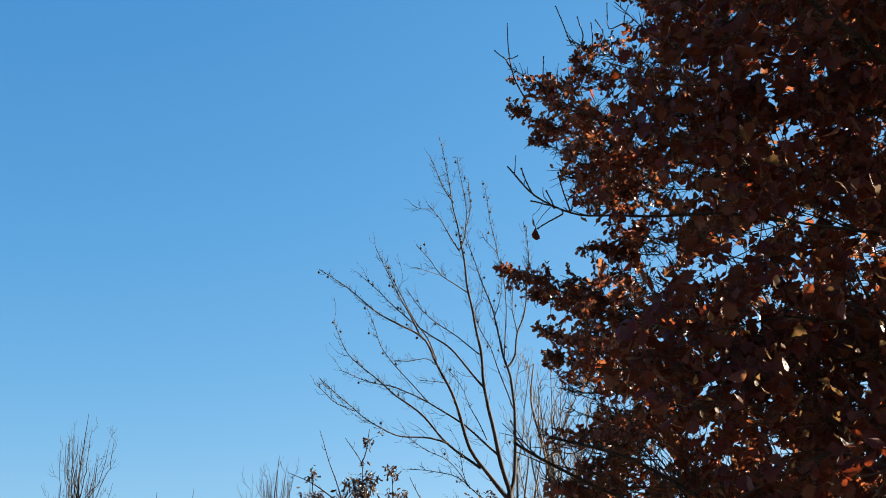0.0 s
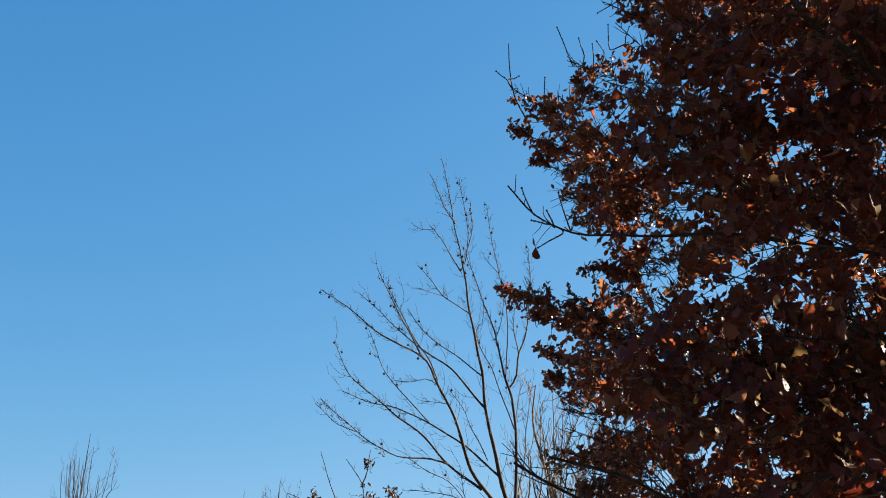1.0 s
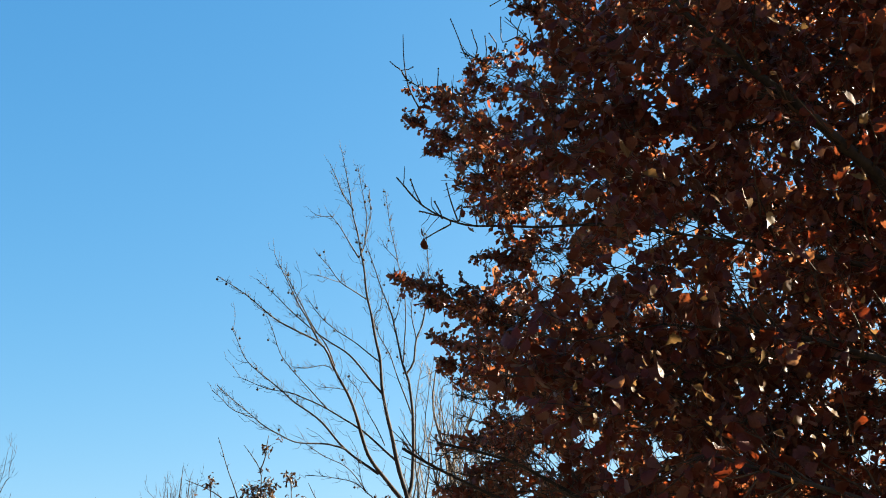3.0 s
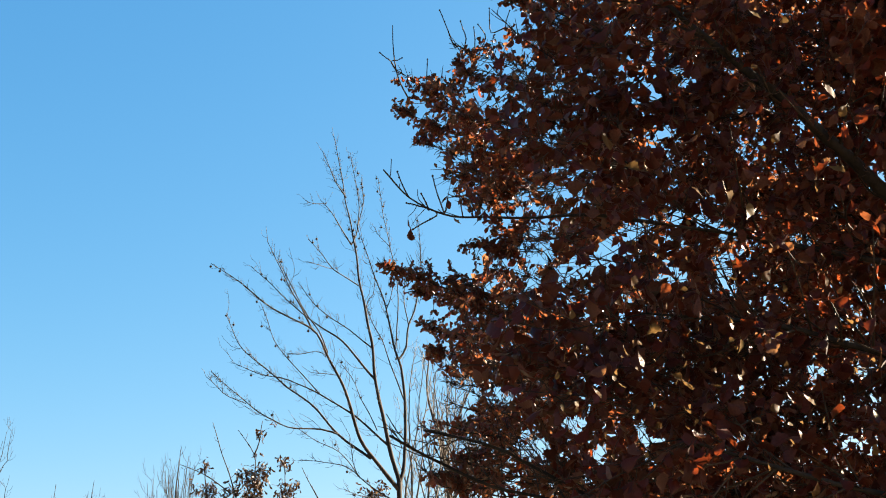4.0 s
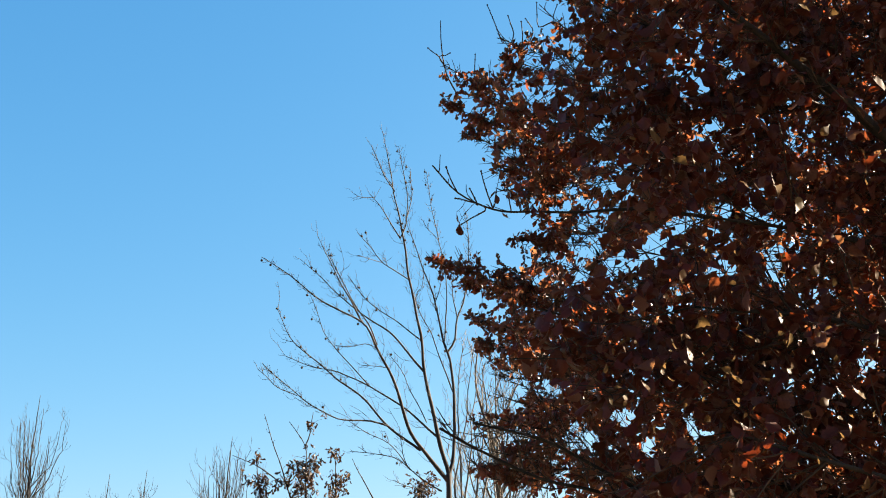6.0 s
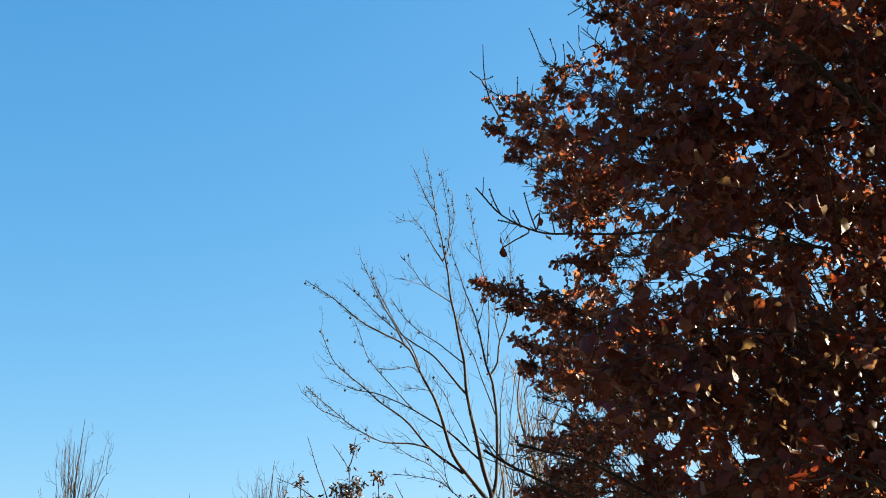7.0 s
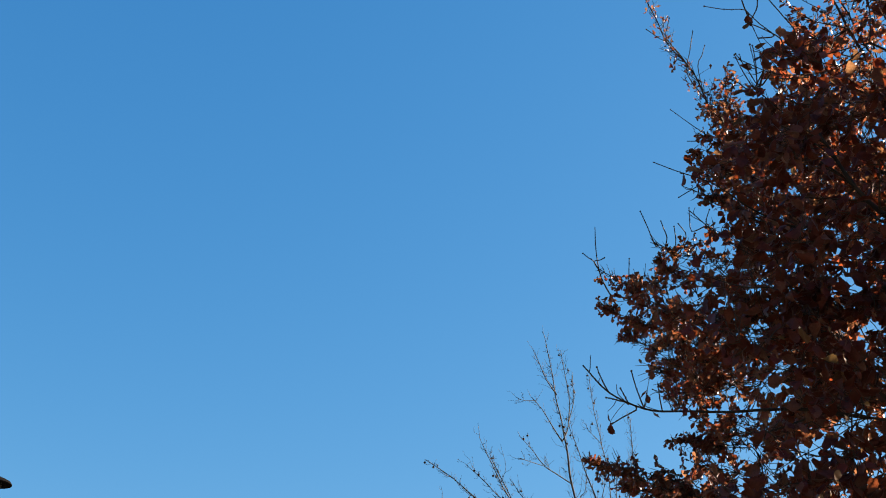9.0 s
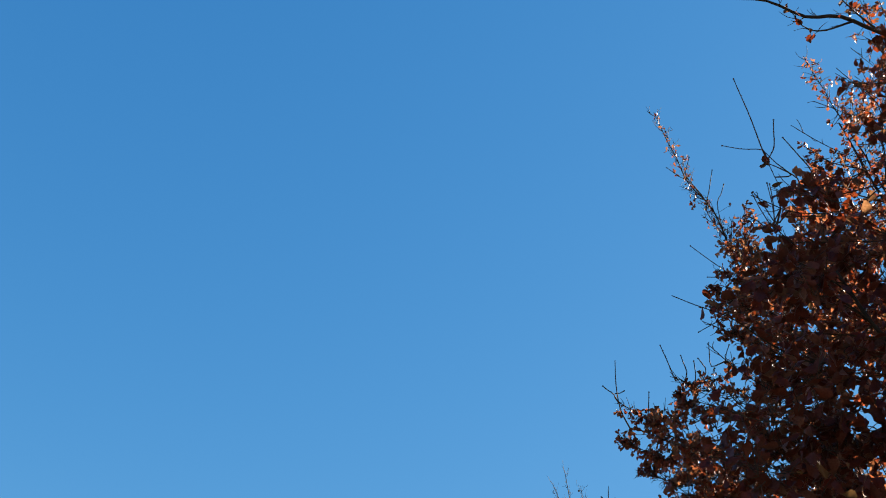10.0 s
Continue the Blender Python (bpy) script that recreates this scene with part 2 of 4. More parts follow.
def leaf_frame(pos, along, rng):
    """A pose for a leaf at pos that grows along the given way, turned about itself by chance."""
    y = along.normalized()
    x = y.cross(aim(rng)).normalized()
    z = x.cross(y)
    return Matrix(((x.x, y.x, z.x, pos.x), (x.y, y.y, z.y, pos.y), (x.z, y.z, z.z, pos.z), (0, 0, 0, 1)))


def leaf_mass(name, placed, shapes, material, origin, rng):
    """One mesh of many leaves, each an island of its own."""
    verts, faces, n = [], [], 0
    for m, size in placed:
        v, f = shapes[rng.randrange(len(shapes))]
        a = np.array(m)
        verts.append(v * size @ a[:3, :3].T + a[:3, 3] - np.array(origin))
        faces += [tuple(k + n for k in q) for q in f]
        n += len(v)
    me = bpy.data.meshes.new(name)
    me.from_pydata(np.concatenate(verts).tolist(), [], faces)
    me.polygons.foreach_set("use_smooth", [True] * len(me.polygons))
    me.materials.append(material)
    me.update()
    return me


# ---- ground ----
def ground():
    bm = bmesh.new()
    rings = [0, 4, 8, 14, 22, 35, 60, 110, 220, 500, 1200, 2500]
    last = None
    for r in rings:
        ring = []
        for k in range(48):
            a = 2 * math.pi * k / 48
            x, y = r * math.cos(a), r * math.sin(a)
            ring.append(bm.verts.new((x, y, 0.12 * noise.noise(Vector((x * 0.08, y * 0.08, 3))) * min(1, max(0, (r - 6) / 20)))))
            if r == 0:
                ring = ring * 48
                break
        if last:
            for k in range(48):
                j = (k + 1) % 48
                q = [last[k], ring[k], ring[j], last[j]]
                bm.faces.new(list(dict.fromkeys(q)))
        last = ring
    me = bpy.data.meshes.new("ground")
    bm.to_mesh(me)
    bm.free()
    me.materials.append(bounce_ground_material())
    for p in me.polygons:
        p.use_smooth = True
    tagged(new("ground", me), "unseen ground, tan and brown to bounce warm light upward", "ground", kind="structure")


ground()


# ---- big oak ----
class Tree:
    """A tree under construction: its limbs as parts, its twigs and leaves gathered."""

    def __init__(self, name, base, label, category, wood, seed, group=""):
        self.base, self.wood, self.rng = Vector(base), wood, random.Random(seed)
        self.root = thing(name, base, label, category, group)
        self.twigs, self.nodes, self.near, self.small, self.free, self.free_small, self.slender, self.bulk = Shell(), [], [], [], [], [], [], []

    def limb(self, ctrl, r0, r1, sides=8, step=0.12, bend=0.03, name="limb", label=""):
        pts = crooked(spline(ctrl, step), bend, self.rng)
        shell = Shell()
        radii = [r * (1 + 0.12 * noise.noise(p * 9)) for r, p in zip(taper(len(pts), r0, r1, 0.8), pts)]
        shell.tube(pts, radii, sides)
        part(name, shell.mesh(name, self.wood, self.base), self.root, label)
        self.nodes += [(p, r) for p, r in zip(pts, radii)]
        return pts

    def twig(self, ctrl, r0, r1, sides=4, step=0.08, bend=0.015):
        pts = crooked(spline(ctrl, step), bend, self.rng)
        self.slender.append((pts, taper(len(pts), r0, r1), sides))
        return pts

    def nearest(self, p):
        return min(self.nodes, key=lambda n: (n[0] - p).length_squared)

    def finish(self, label="fine twigs", wood=None):
        for pts, radii, sides in self.slender:
            self.twigs.tube(pts, radii, sides)
        part("twig_mass", self.twigs.mesh("twig_mass", wood or self.wood, self.base), self.root, label, "stuff")


def bare_twigs(tree, pts, every, length, r0, depth=1, outer=0.25, rise=0.35):
    """Alternate side twigs along the outer part of a limb, forked once more."""
    r = tree.rng
    n = len(pts)
    flip = 1
    ends = []
    i = int(n * outer)
    while i < n - 1:
        along = (pts[min(i + 1, n - 1)] - pts[i - 1]).normalized()
        side = along.cross(aim(r)).normalized()
        out = (along * r.uniform(0.5, 1.1) + side * r.uniform(0.5, 1.0) + Vector((0, 0, rise))).normalized()
        ln = length * r.uniform(0.35, 1.0) * (1 - 0.55 * i / n)
        t = tree.twig([pts[i], pts[i] + out * ln * 0.5 + aim(r, 0.02), pts[i] + out * ln + Vector((0, 0, ln * 0.12))], r0, max(0.0018, r0 * 0.6), 3, 0.07, 0.02)
        ends.append(t[-1])
        if depth:
            bare_twigs(tree, t, max(2, every - 1), length * 0.4, r0 * 0.7, depth - 1, 0.35, rise)
        i += max(1, int(every * r.uniform(0.6, 1.5)))
    return ends


oak = Tree("oak_tree", (6.5, 9.2, 0), "large oak holding dense dry russet-brown leaves into winter", "tree", oak_bark, 11)
rng = oak.rng
oak.limb([(6.5, 9.2, -0.1), (6.5, 9.2, 0.5), (6.45, 9.15, 2.5), (6.55, 9.25, 5), (6.5, 9.3, 8), (6.6, 9.2, 11), (6.5, 9.1, 13)], 0.36, 0.05, 12, 0.2, 0.05, "trunk", "ridged grey-brown trunk")
# limbs that reach towards the open flank
LOW_LIMBS = [
    ([(6.5, 9.2, 3.1), (4.83, 8.3, 4.69), (4.21, 8.10, 5.07), (3.59, 7.90, 5.58), (3.15, 7.80, 5.91), (2.60, 7.70, 6.37), (2.27, 7.60, 6.95)], 0.125),
    ([(6.5, 9.2, 2.2), (4.6, 8.9, 2.3), (2.93, 8.60, 2.42), (1.89, 8.30, 2.75), (1.47, 8.10, 2.92), (1.15, 8.00, 3.06), (0.67, 7.80, 3.14)], 0.036),
    ([(6.5, 9.2, 2.0), (4.4, 9.3, 2.2), (2.62, 9.00, 2.51), (1.70, 8.60, 2.76), (1.19, 8.40, 2.85), (0.73, 8.20, 3.02), (0.45, 8.00, 3.14)], 0.032),
    ([(6.5, 9.2, 3.8), (4.5, 9.9, 4.3), (3.0, 10.3, 4.5), (2.0, 10.5, 4.6)], 0.08),
    ([(6.5, 9.2, 4.4), (4.6, 10.0, 5.6), (3.1, 10.3, 6.1), (2.05, 10.4, 6.25)], 0.08),
    ([(6.5, 9.2, 2.9), (4.8, 8.0, 3.4), (3.3, 7.7, 3.8), (2.2, 7.6, 3.9)], 0.07),
]
HIGH_LIMBS = [
    ([(6.5, 9.2, 3.5), (4.9, 8.3, 4.3), (3.4, 8.1, 4.6), (2.46, 8.0, 4.71)], 0.06),
    ([(6.5, 9.2, 5.5), (4.6, 9.9, 7.4), (3.4, 10.3, 8.3), (2.65, 10.5, 8.92)], 0.08),
    ([(6.5, 9.2, 6.5), (5.2, 8.6, 8.6), (3.81, 8.2, 9.75), (3.11, 8.0, 9.95), (2.72, 7.9, 10.10), (2.36, 7.8, 10.02), (2.0, 7.7, 10.14), (1.64, 7.6, 10.08)], 0.08),
    ([(6.5, 9.2, 2.4), (4.6, 7.9, 2.5), (3.3, 7.4, 2.7), (2.3, 7.2, 2.95)], 0.06),
    ([(6.5, 9.2, 2.6), (4.8, 10.3, 2.8), (3.5, 10.6, 3.1), (2.5, 10.7, 3.3)], 0.06),
    ([(6.5, 9.2, 4.6), (4.8, 8.2, 6.4), (3.6, 7.8, 7.4), (2.8, 7.7, 7.9)], 0.06),
    ([(6.5, 9.3, 6.0), (5.0, 10.0, 8.0), (3.8, 10.5, 9.4), (3.2, 10.5, 11.0)], 0.07),
]
for ctrl, r in LOW_LIMBS + HIGH_LIMBS:
    pts = oak.limb(ctrl, r, 0.009)
    if pts[0].z > 6.3:
        bare_twigs(oak, pts, 2, 0.35, 0.005, 1, 0.6, 0.3)
    if pts[0].z < 2.3:  # the lowest limbs end in bare crooked twigs
        bare_twigs(oak, pts, 1, 0.7, 0.006, 1, 0.6, 0.1)
# limbs of the rest of the crown
for k in range(22):
    a, h = k * 2.4, 2.6 + 0.36 * k
    reach = 5.2 * math.sqrt(max(0.15, 1 - ((h + 1 - 6) / 8) ** 2))
    end = Vector((6.5 + reach * math.cos(a), 9.2 + reach * math.sin(a), h + 2.2))
    if end.x < 3.2 or (end.y < 6.4 and end.x < 5):
        continue
    mid = Vector((6.5, 9.2, h)).lerp(end, 0.5) + Vector((0, 0, -0.4))
    oak.limb([(6.5, 9.2, h), mid, end], 0.10, 0.015, 6, 0.3, 0.08)


def cluster(tree, tip, along, count, size, store):
    """Leaves crowded at a twig's end; the broad ones hang."""
    hang = 1.3 if size > 0.12 else 0.8
    for i in range(count):
        p = tip - along * tree.rng.uniform(0, 0.10) + aim(tree.rng, 0.015)
        d = along.normalized() * tree.rng.uniform(0.1, 0.9) + aim(tree.rng, 0.9) + Vector((0, 0, -tree.rng.uniform(0.0, 1.0) * hang))
        store.append((leaf_frame(p, d, tree.rng), size * tree.rng.uniform(0.65, 1.25)))


def bough(tree, start, tip, leaves, spread, size, store, first=0.2, per=4, bare=0.1, own=False):
    """A leafy bough: it leaves the nearest limb, and its side twigs carry clusters of leaves."""
    r = tree.rng
    start, tip = Vector(start), Vector(tip)
    root, rad = tree.nearest(start)
    ctrl = [root] + ([start] if (root - start).length > 0.25 else []) + [start.lerp(tip, 0.55) + aim(r, 0.06) + Vector((0, 0, -0.04)), tip]
    if own:
        pts = tree.limb(ctrl, min(rad * 0.7, 0.016), 0.0035, 5, 0.07, 0.03, "branch")
    else:
        pts = tree.twig(ctrl, min(rad * 0.7, 0.012), 0.0035, 3, 0.12, 0.03)
    n = len(pts)
    for k in range(max(1, leaves // per)):
        s = first + (1 - first) * r.random() ** 0.8
        i = min(n - 2, int(s * (n - 1)))
        along = (pts[i + 1] - pts[i]).normalized()
        out = (along * r.uniform(0.1, 1.0) + aim(r, 0.9) + Vector((0, 0, 0.15))).normalized()
        length = spread * r.uniform(0.25, 1.0) * (1.15 - 0.6 * s)
        end = pts[i] + out * length
        t = tree.twig([pts[i], pts[i] + out * length * 0.5 + aim(r, 0.02), end], 0.005, 0.0022, 3, 0.14, 0.012)
        if r.random() > bare:
            cluster(tree, end, out * 0.8, r.randint(max(1, per - 2), per + 2), size, store)
    cluster(tree, tip, (pts[-1] - pts[-2]).normalized(), per, size, store)
    return pts


BACK_FLANK = [
    (2.10, 10.50, 6.22, 0.56, 9.60, 6.80, 70), (1.95, 10.50, 6.34, 0.56, 10.00, 6.60, 60), (2.04, 10.40, 6.23, 0.73, 10.20, 6.38, 80),
    (1.77, 10.00, 6.39, 1.07, 9.40, 6.80, 60), (2.33, 10.00, 6.97, 1.59, 9.60, 7.25, 60), (2.09, 10.50, 5.99, 1.02, 10.00, 5.93, 60),
    (1.99, 10.20, 5.21, 1.14, 10.00, 5.24, 70), (2.01, 10.50, 4.78, 0.40, 9.60, 4.93, 90), (2.01, 10.50, 4.78, 0.70, 10.20, 4.87, 90),
    (2.06, 10.60, 4.49, 0.78, 10.40, 4.62, 80), (2.10, 10.60, 4.33, 0.85, 10.00, 4.30, 80), (2.13, 10.80, 4.23, 0.98, 10.50, 4.11, 70),
    (2.27, 10.80, 3.91, 1.28, 10.60, 4.00, 60),
]
for x, y, z, x1, y1, z1, n in BACK_FLANK:
    bough(oak, (x, y, z), (x1, y1, z1), n * 6, 0.22, 0.068, oak.small, own=True)
BACK_MORE = [
    (2.21, 9.50, 7.57, 1.41, 9.20, 7.85, 50), (2.25, 9.50, 7.95, 1.65, 9.20, 8.32, 50),
    (2.46, 9.80, 7.80, 1.56, 9.50, 8.25, 60), (2.51, 9.80, 7.23, 1.39, 9.50, 7.63, 60), (2.40, 9.80, 7.16, 1.69, 9.60, 7.59, 60), (2.32, 9.80, 6.86, 1.05, 9.50, 7.02, 50),
    (1.85, 10.00, 5.72, 1.03, 9.80, 5.66, 50), (1.99, 10.00, 5.56, 1.31, 10.00, 5.83, 60), (2.02, 10.00, 5.24, 1.36, 10.00, 5.28, 50), (2.08, 10.00, 5.34, 1.59, 10.00, 5.45, 60), (2.36, 10.00, 5.83, 1.71, 10.00, 5.94, 60),
]
BACK_INNER = [
    (2.00, 9.80, 5.97, 1.13, 9.50, 5.82, 50), (2.08, 10.00, 5.94, 1.20, 9.70, 5.71, 50), (1.98, 9.90, 6.18, 1.26, 9.60, 6.05, 50), (1.80, 9.60, 5.61, 1.32, 9.30, 5.64, 50),
    (2.40, 9.60, 6.20, 1.55, 9.30, 6.14, 46), (2.45, 9.50, 6.32, 1.79, 9.20, 6.27, 46),
]
for x, y, z, x1, y1, z1, n in BACK_MORE + BACK_INNER:
    bough(oak, (x, y, z), (x1, y1, z1), n * 5, 0.26, 0.068, oak.small, own=True)
LOW_MORE = [
    (1.59, 9.50, 3.36, 0.82, 9.00, 3.44, 45), (1.66, 9.80, 3.60, 0.93, 9.40, 3.69, 45), (1.33, 9.00, 3.00, 0.66, 8.60, 3.01, 45),
    (1.81, 9.50, 3.23, 1.07, 9.20, 3.30, 45), (1.49, 9.00, 2.85, 0.85, 8.60, 2.88, 45), (1.48, 9.40, 3.12, 1.15, 9.20, 3.13, 45), (1.85, 10.00, 3.93, 1.01, 9.60, 4.04, 45),
]
for x, y, z, x1, y1, z1, n in LOW_MORE:
    pts = bough(oak, (x, y, z), (x1, y1, z1), n * 3, 0.28, 0.07, oak.small, own=True, bare=0.2)
    bare_twigs(oak, pts, 1, 0.4, 0.0045, 1, 0.25, 0.1)
LOW_FLANK = [(2.06, 10.00, 3.23, 0.70, 9.00, 3.40, 40), (2.25, 9.50, 2.93, 0.70, 8.60, 3.12, 30), (2.08, 9.50, 3.02, 0.88, 8.80, 2.99, 40)]
for x, y, z, x1, y1, z1, n in LOW_FLANK:
    bough(oak, (x, y, z), (x1, y1, z1), n * 2, 0.35, 0.08, oak.small, bare=0.5, own=True)
FRONT_FLANK = [
    (2.20, 7.80, 5.51, 1.01, 7.00, 5.44, 36), (2.18, 7.80, 5.29, 1.11, 7.20, 5.11, 36), (2.23, 7.60, 4.25, 1.44, 7.00, 4.15, 30),
    (2.18, 7.60, 3.79, 1.04, 7.00, 3.72, 44), (2.29, 7.80, 3.61, 0.88, 7.20, 3.44, 44), (2.28, 7.60, 3.30, 1.15, 7.00, 3.23, 36),
    (2.13, 8.00, 6.31, 0.95, 7.40, 6.57, 24), (2.46, 7.60, 6.79, 1.57, 7.00, 6.73, 40), (2.46, 7.60, 7.56, 1.60, 7.20, 7.40, 26),
    (2.09, 8.00, 5.91, 1.26, 8.00, 6.49, 40),
]
FRONT_FLANK += [
    (2.56, 7.60, 7.57, 1.83, 7.20, 7.46, 34), (2.48, 7.60, 6.86, 1.72, 7.20, 7.13, 34), (2.52, 7.60, 6.44, 1.85, 7.20, 6.71, 34),
    (2.83, 7.80, 7.95, 1.92, 7.40, 7.64, 34), (2.90, 7.80, 8.78, 2.52, 7.60, 9.15, 24), (2.70, 7.60, 7.27, 1.89, 7.30, 7.00, 34),
]
for x, y, z, x1, y1, z1, n in FRONT_FLANK:
    bough(oak, (x, y, z), (x1, y1, z1), int(n * 1.3), 0.34, 0.125, oak.near, own=True)
LOW_FILL = [
    (3.02, 8.80, 3.74, 2.61, 8.50, 3.45, 26), (3.31, 9.20, 3.65, 2.93, 8.90, 3.45, 26), (3.37, 8.60, 3.47, 2.92, 8.30, 3.28, 26),
    (3.63, 9.50, 3.95, 3.17, 9.20, 3.65, 26), (3.87, 8.80, 3.33, 3.46, 8.50, 3.36, 26), (4.33, 9.20, 3.59, 3.84, 8.90, 3.53, 26),
    (4.56, 8.40, 6.14, 3.96, 8.10, 5.68, 24), (4.61, 8.80, 5.66, 4.05, 8.50, 5.62, 24), (4.33, 8.60, 6.72, 3.82, 8.30, 6.18, 24),
    (4.97, 9.00, 6.85, 4.51, 8.70, 6.29, 24), (4.46, 8.30, 5.10, 4.02, 8.00, 5.11, 24), (4.21, 9.00, 6.17, 3.73, 8.70, 5.86, 24),
    (4.18, 9.30, 6.71, 3.76, 9.00, 6.11, 24), (4.35, 8.60, 4.78, 3.96, 8.30, 4.81, 24),
]
for x, y, z, x1, y1, z1, n in LOW_FILL:
    bough(oak, (x, y, z), (x1, y1, z1), n * 2, 0.34, 0.10, oak.near, own=True)
TOP_FILL = [
    (3.19, 8.40, 8.61, 2.16, 8.10, 8.91, 20), (3.27, 8.50, 9.03, 2.42, 8.20, 9.29, 20), (3.47, 8.70, 9.41, 2.71, 8.40, 9.83, 20),
    (3.60, 8.90, 10.04, 2.95, 8.60, 10.37, 20), (3.61, 8.60, 9.77, 3.07, 8.30, 10.18, 20), (3.03, 8.80, 8.39, 2.31, 8.50, 8.84, 20), (3.65, 9.00, 9.52, 3.21, 8.70, 10.10, 20),
]
for x, y, z, x1, y1, z1, n in TOP_FILL:
    bough(oak, (x, y, z), (x1, y1, z1), n * 2, 0.36, 0.095, oak.near, own=True)
# slender leaders of the upper crown, their leaves small and sparse
lead = oak.limb([(2.33, 10.2, 7.8), (1.90, 10.2, 8.67), (1.76, 10.2, 9.07), (1.63, 10.2, 9.52), (1.40, 10.2, 9.92), (1.23, 10.2, 10.37), (1.04, 10.2, 10.95)], 0.016, 0.004, 5, 0.07, 0.03, "branch", "slender upright leader")
bare_twigs(oak, lead, 1, 0.42, 0.0042, 1, 0.12, 0.5)
for i, q in enumerate(lead):
    share = i / len(lead)
    for k in range(int(9 * (1 - share) ** 1.6 + 1.6)):
        p = q + aim(rng, rng.uniform(0.02, 0.30 * (1 - share) + 0.05))
        oak.twig([q, q.lerp(p, 0.6), p], 0.003, 0.002, 3)
        cluster(oak, p, Vector((0, 0, 0.5)) + aim(rng, 0.4), rng.randint(1, 3), 0.055, oak.free_small)
bough(oak, (3.79, 10.50, 9.40), (2.90, 10.50, 12.09), 260, 0.35, 0.065, oak.free_small, 0.1, 3, 0.3, True)
bough(oak, (2.33, 7.60, 7.12), (1.79, 7.40, 7.92), 16, 0.25, 0.10, oak.free, 0.1, 3, 0.6, True)
bough(oak, (3.16, 8.00, 10.11), (2.68, 7.80, 10.31), 30, 0.4, 0.09, oak.free, 0.1, 3, 0.4, True)
bough(oak, (2.78, 8.00, 9.97), (2.23, 7.80, 10.10), 20, 0.4, 0.09, oak.free, 0.1, 3, 0.5, True)
# nearly bare branch with a few leaves
snag = oak.limb([(2.46, 8.00, 4.71), (1.83, 7.80, 4.71), (1.47, 7.60, 4.61), (1.10, 7.50, 4.57), (0.82, 7.40, 4.55), (0.57, 7.30, 4.62), (0.39, 7.20, 4.78)], 0.017, 0.005, 5, 0.06, 0.035, "branch", "nearly bare crooked branch")
bare_twigs(oak, snag, 3, 0.26, 0.0045, 0, 0.45, 0.5)
SPURS = [
    (1.99, 7.50, 7.84, 1.78, 7.50, 8.12), (1.78, 7.50, 8.12, 1.59, 7.50, 8.95), (1.78, 7.50, 8.12, 1.43, 7.40, 8.09), (1.83, 7.50, 7.34, 1.65, 7.40, 7.59), (1.83, 7.50, 7.34, 1.77, 7.40, 7.68),
    (0.56, 7.40, 4.67, 0.49, 7.35, 4.83), (0.80, 7.40, 4.57, 0.73, 7.35, 4.80), (0.70, 7.40, 4.57, 0.65, 7.35, 4.67), (0.93, 7.40, 4.54, 0.91, 7.35, 4.70), (0.64, 7.40, 4.60, 0.55, 7.35, 4.60), (0.76, 7.40, 4.53, 0.59, 7.35, 4.41), (1.06, 7.40, 4.55, 1.01, 7.35, 4.66),
]
EDGE_SPURS = [
    (0.52, 9.60, 6.88, 0.42, 9.50, 6.91), (0.52, 9.60, 6.88, 0.62, 9.50, 6.86), (0.84, 9.60, 6.66, 0.85, 9.50, 6.85), (1.11, 9.60, 7.03, 0.97, 9.50, 7.36), (1.22, 9.60, 7.12, 1.16, 9.50, 7.25),
    (1.45, 9.60, 7.19, 1.43, 9.50, 7.39), (1.40, 9.60, 7.13, 1.32, 9.50, 7.22), (1.29, 9.60, 6.95, 1.28, 9.50, 7.19), (1.59, 9.60, 7.22, 1.62, 9.50, 7.37),
]
TOP_SPURS = [
    (2.15, 7.45, 7.84, 1.94, 7.4, 8.17), (1.87, 7.45, 8.11, 1.88, 7.4, 8.37), (1.80, 7.45, 7.25, 1.64, 7.4, 7.58), (1.81, 7.45, 7.28, 1.79, 7.4, 7.67), (1.76, 7.45, 7.26, 1.56, 7.4, 7.35), (2.03, 7.45, 7.77, 1.76, 7.4, 7.91), (2.21, 7.45, 7.38, 1.84, 7.4, 7.34),
    (1.70, 9.6, 8.25, 1.31, 9.5, 8.53), (1.63, 9.6, 7.74, 1.34, 9.5, 7.51), (1.51, 9.6, 9.04, 1.58, 9.5, 9.51), (1.62, 9.6, 9.14, 1.69, 9.5, 9.32), (1.37, 9.6, 9.41, 1.11, 9.5, 9.55), (1.32, 9.6, 9.49, 1.35, 9.5, 9.69), (1.65, 9.6, 8.20, 1.46, 9.5, 8.15),
]
for x, y, z, x1, y1, z1 in SPURS + EDGE_SPURS + TOP_SPURS:
    a, b = Vector((x, y, z)), Vector((x1, y1, z1))
    root = oak.nearest(a)[0]
    t = oak.twig([root, a, a.lerp(b, 0.5) + aim(rng, 0.012), b] if 0.012 < (root - a).length < 1.5 else [a, a.lerp(b, 0.5) + aim(rng, 0.012), b], 0.0062, 0.004, 4, 0.05, 0.008)
    oak.twigs.knob(t[-1], 0.008)
    for k in range(3):
        i = rng.randrange(len(t) // 2, len(t))
        oak.twigs.knob(t[i] + aim(rng, 0.004), 0.006)
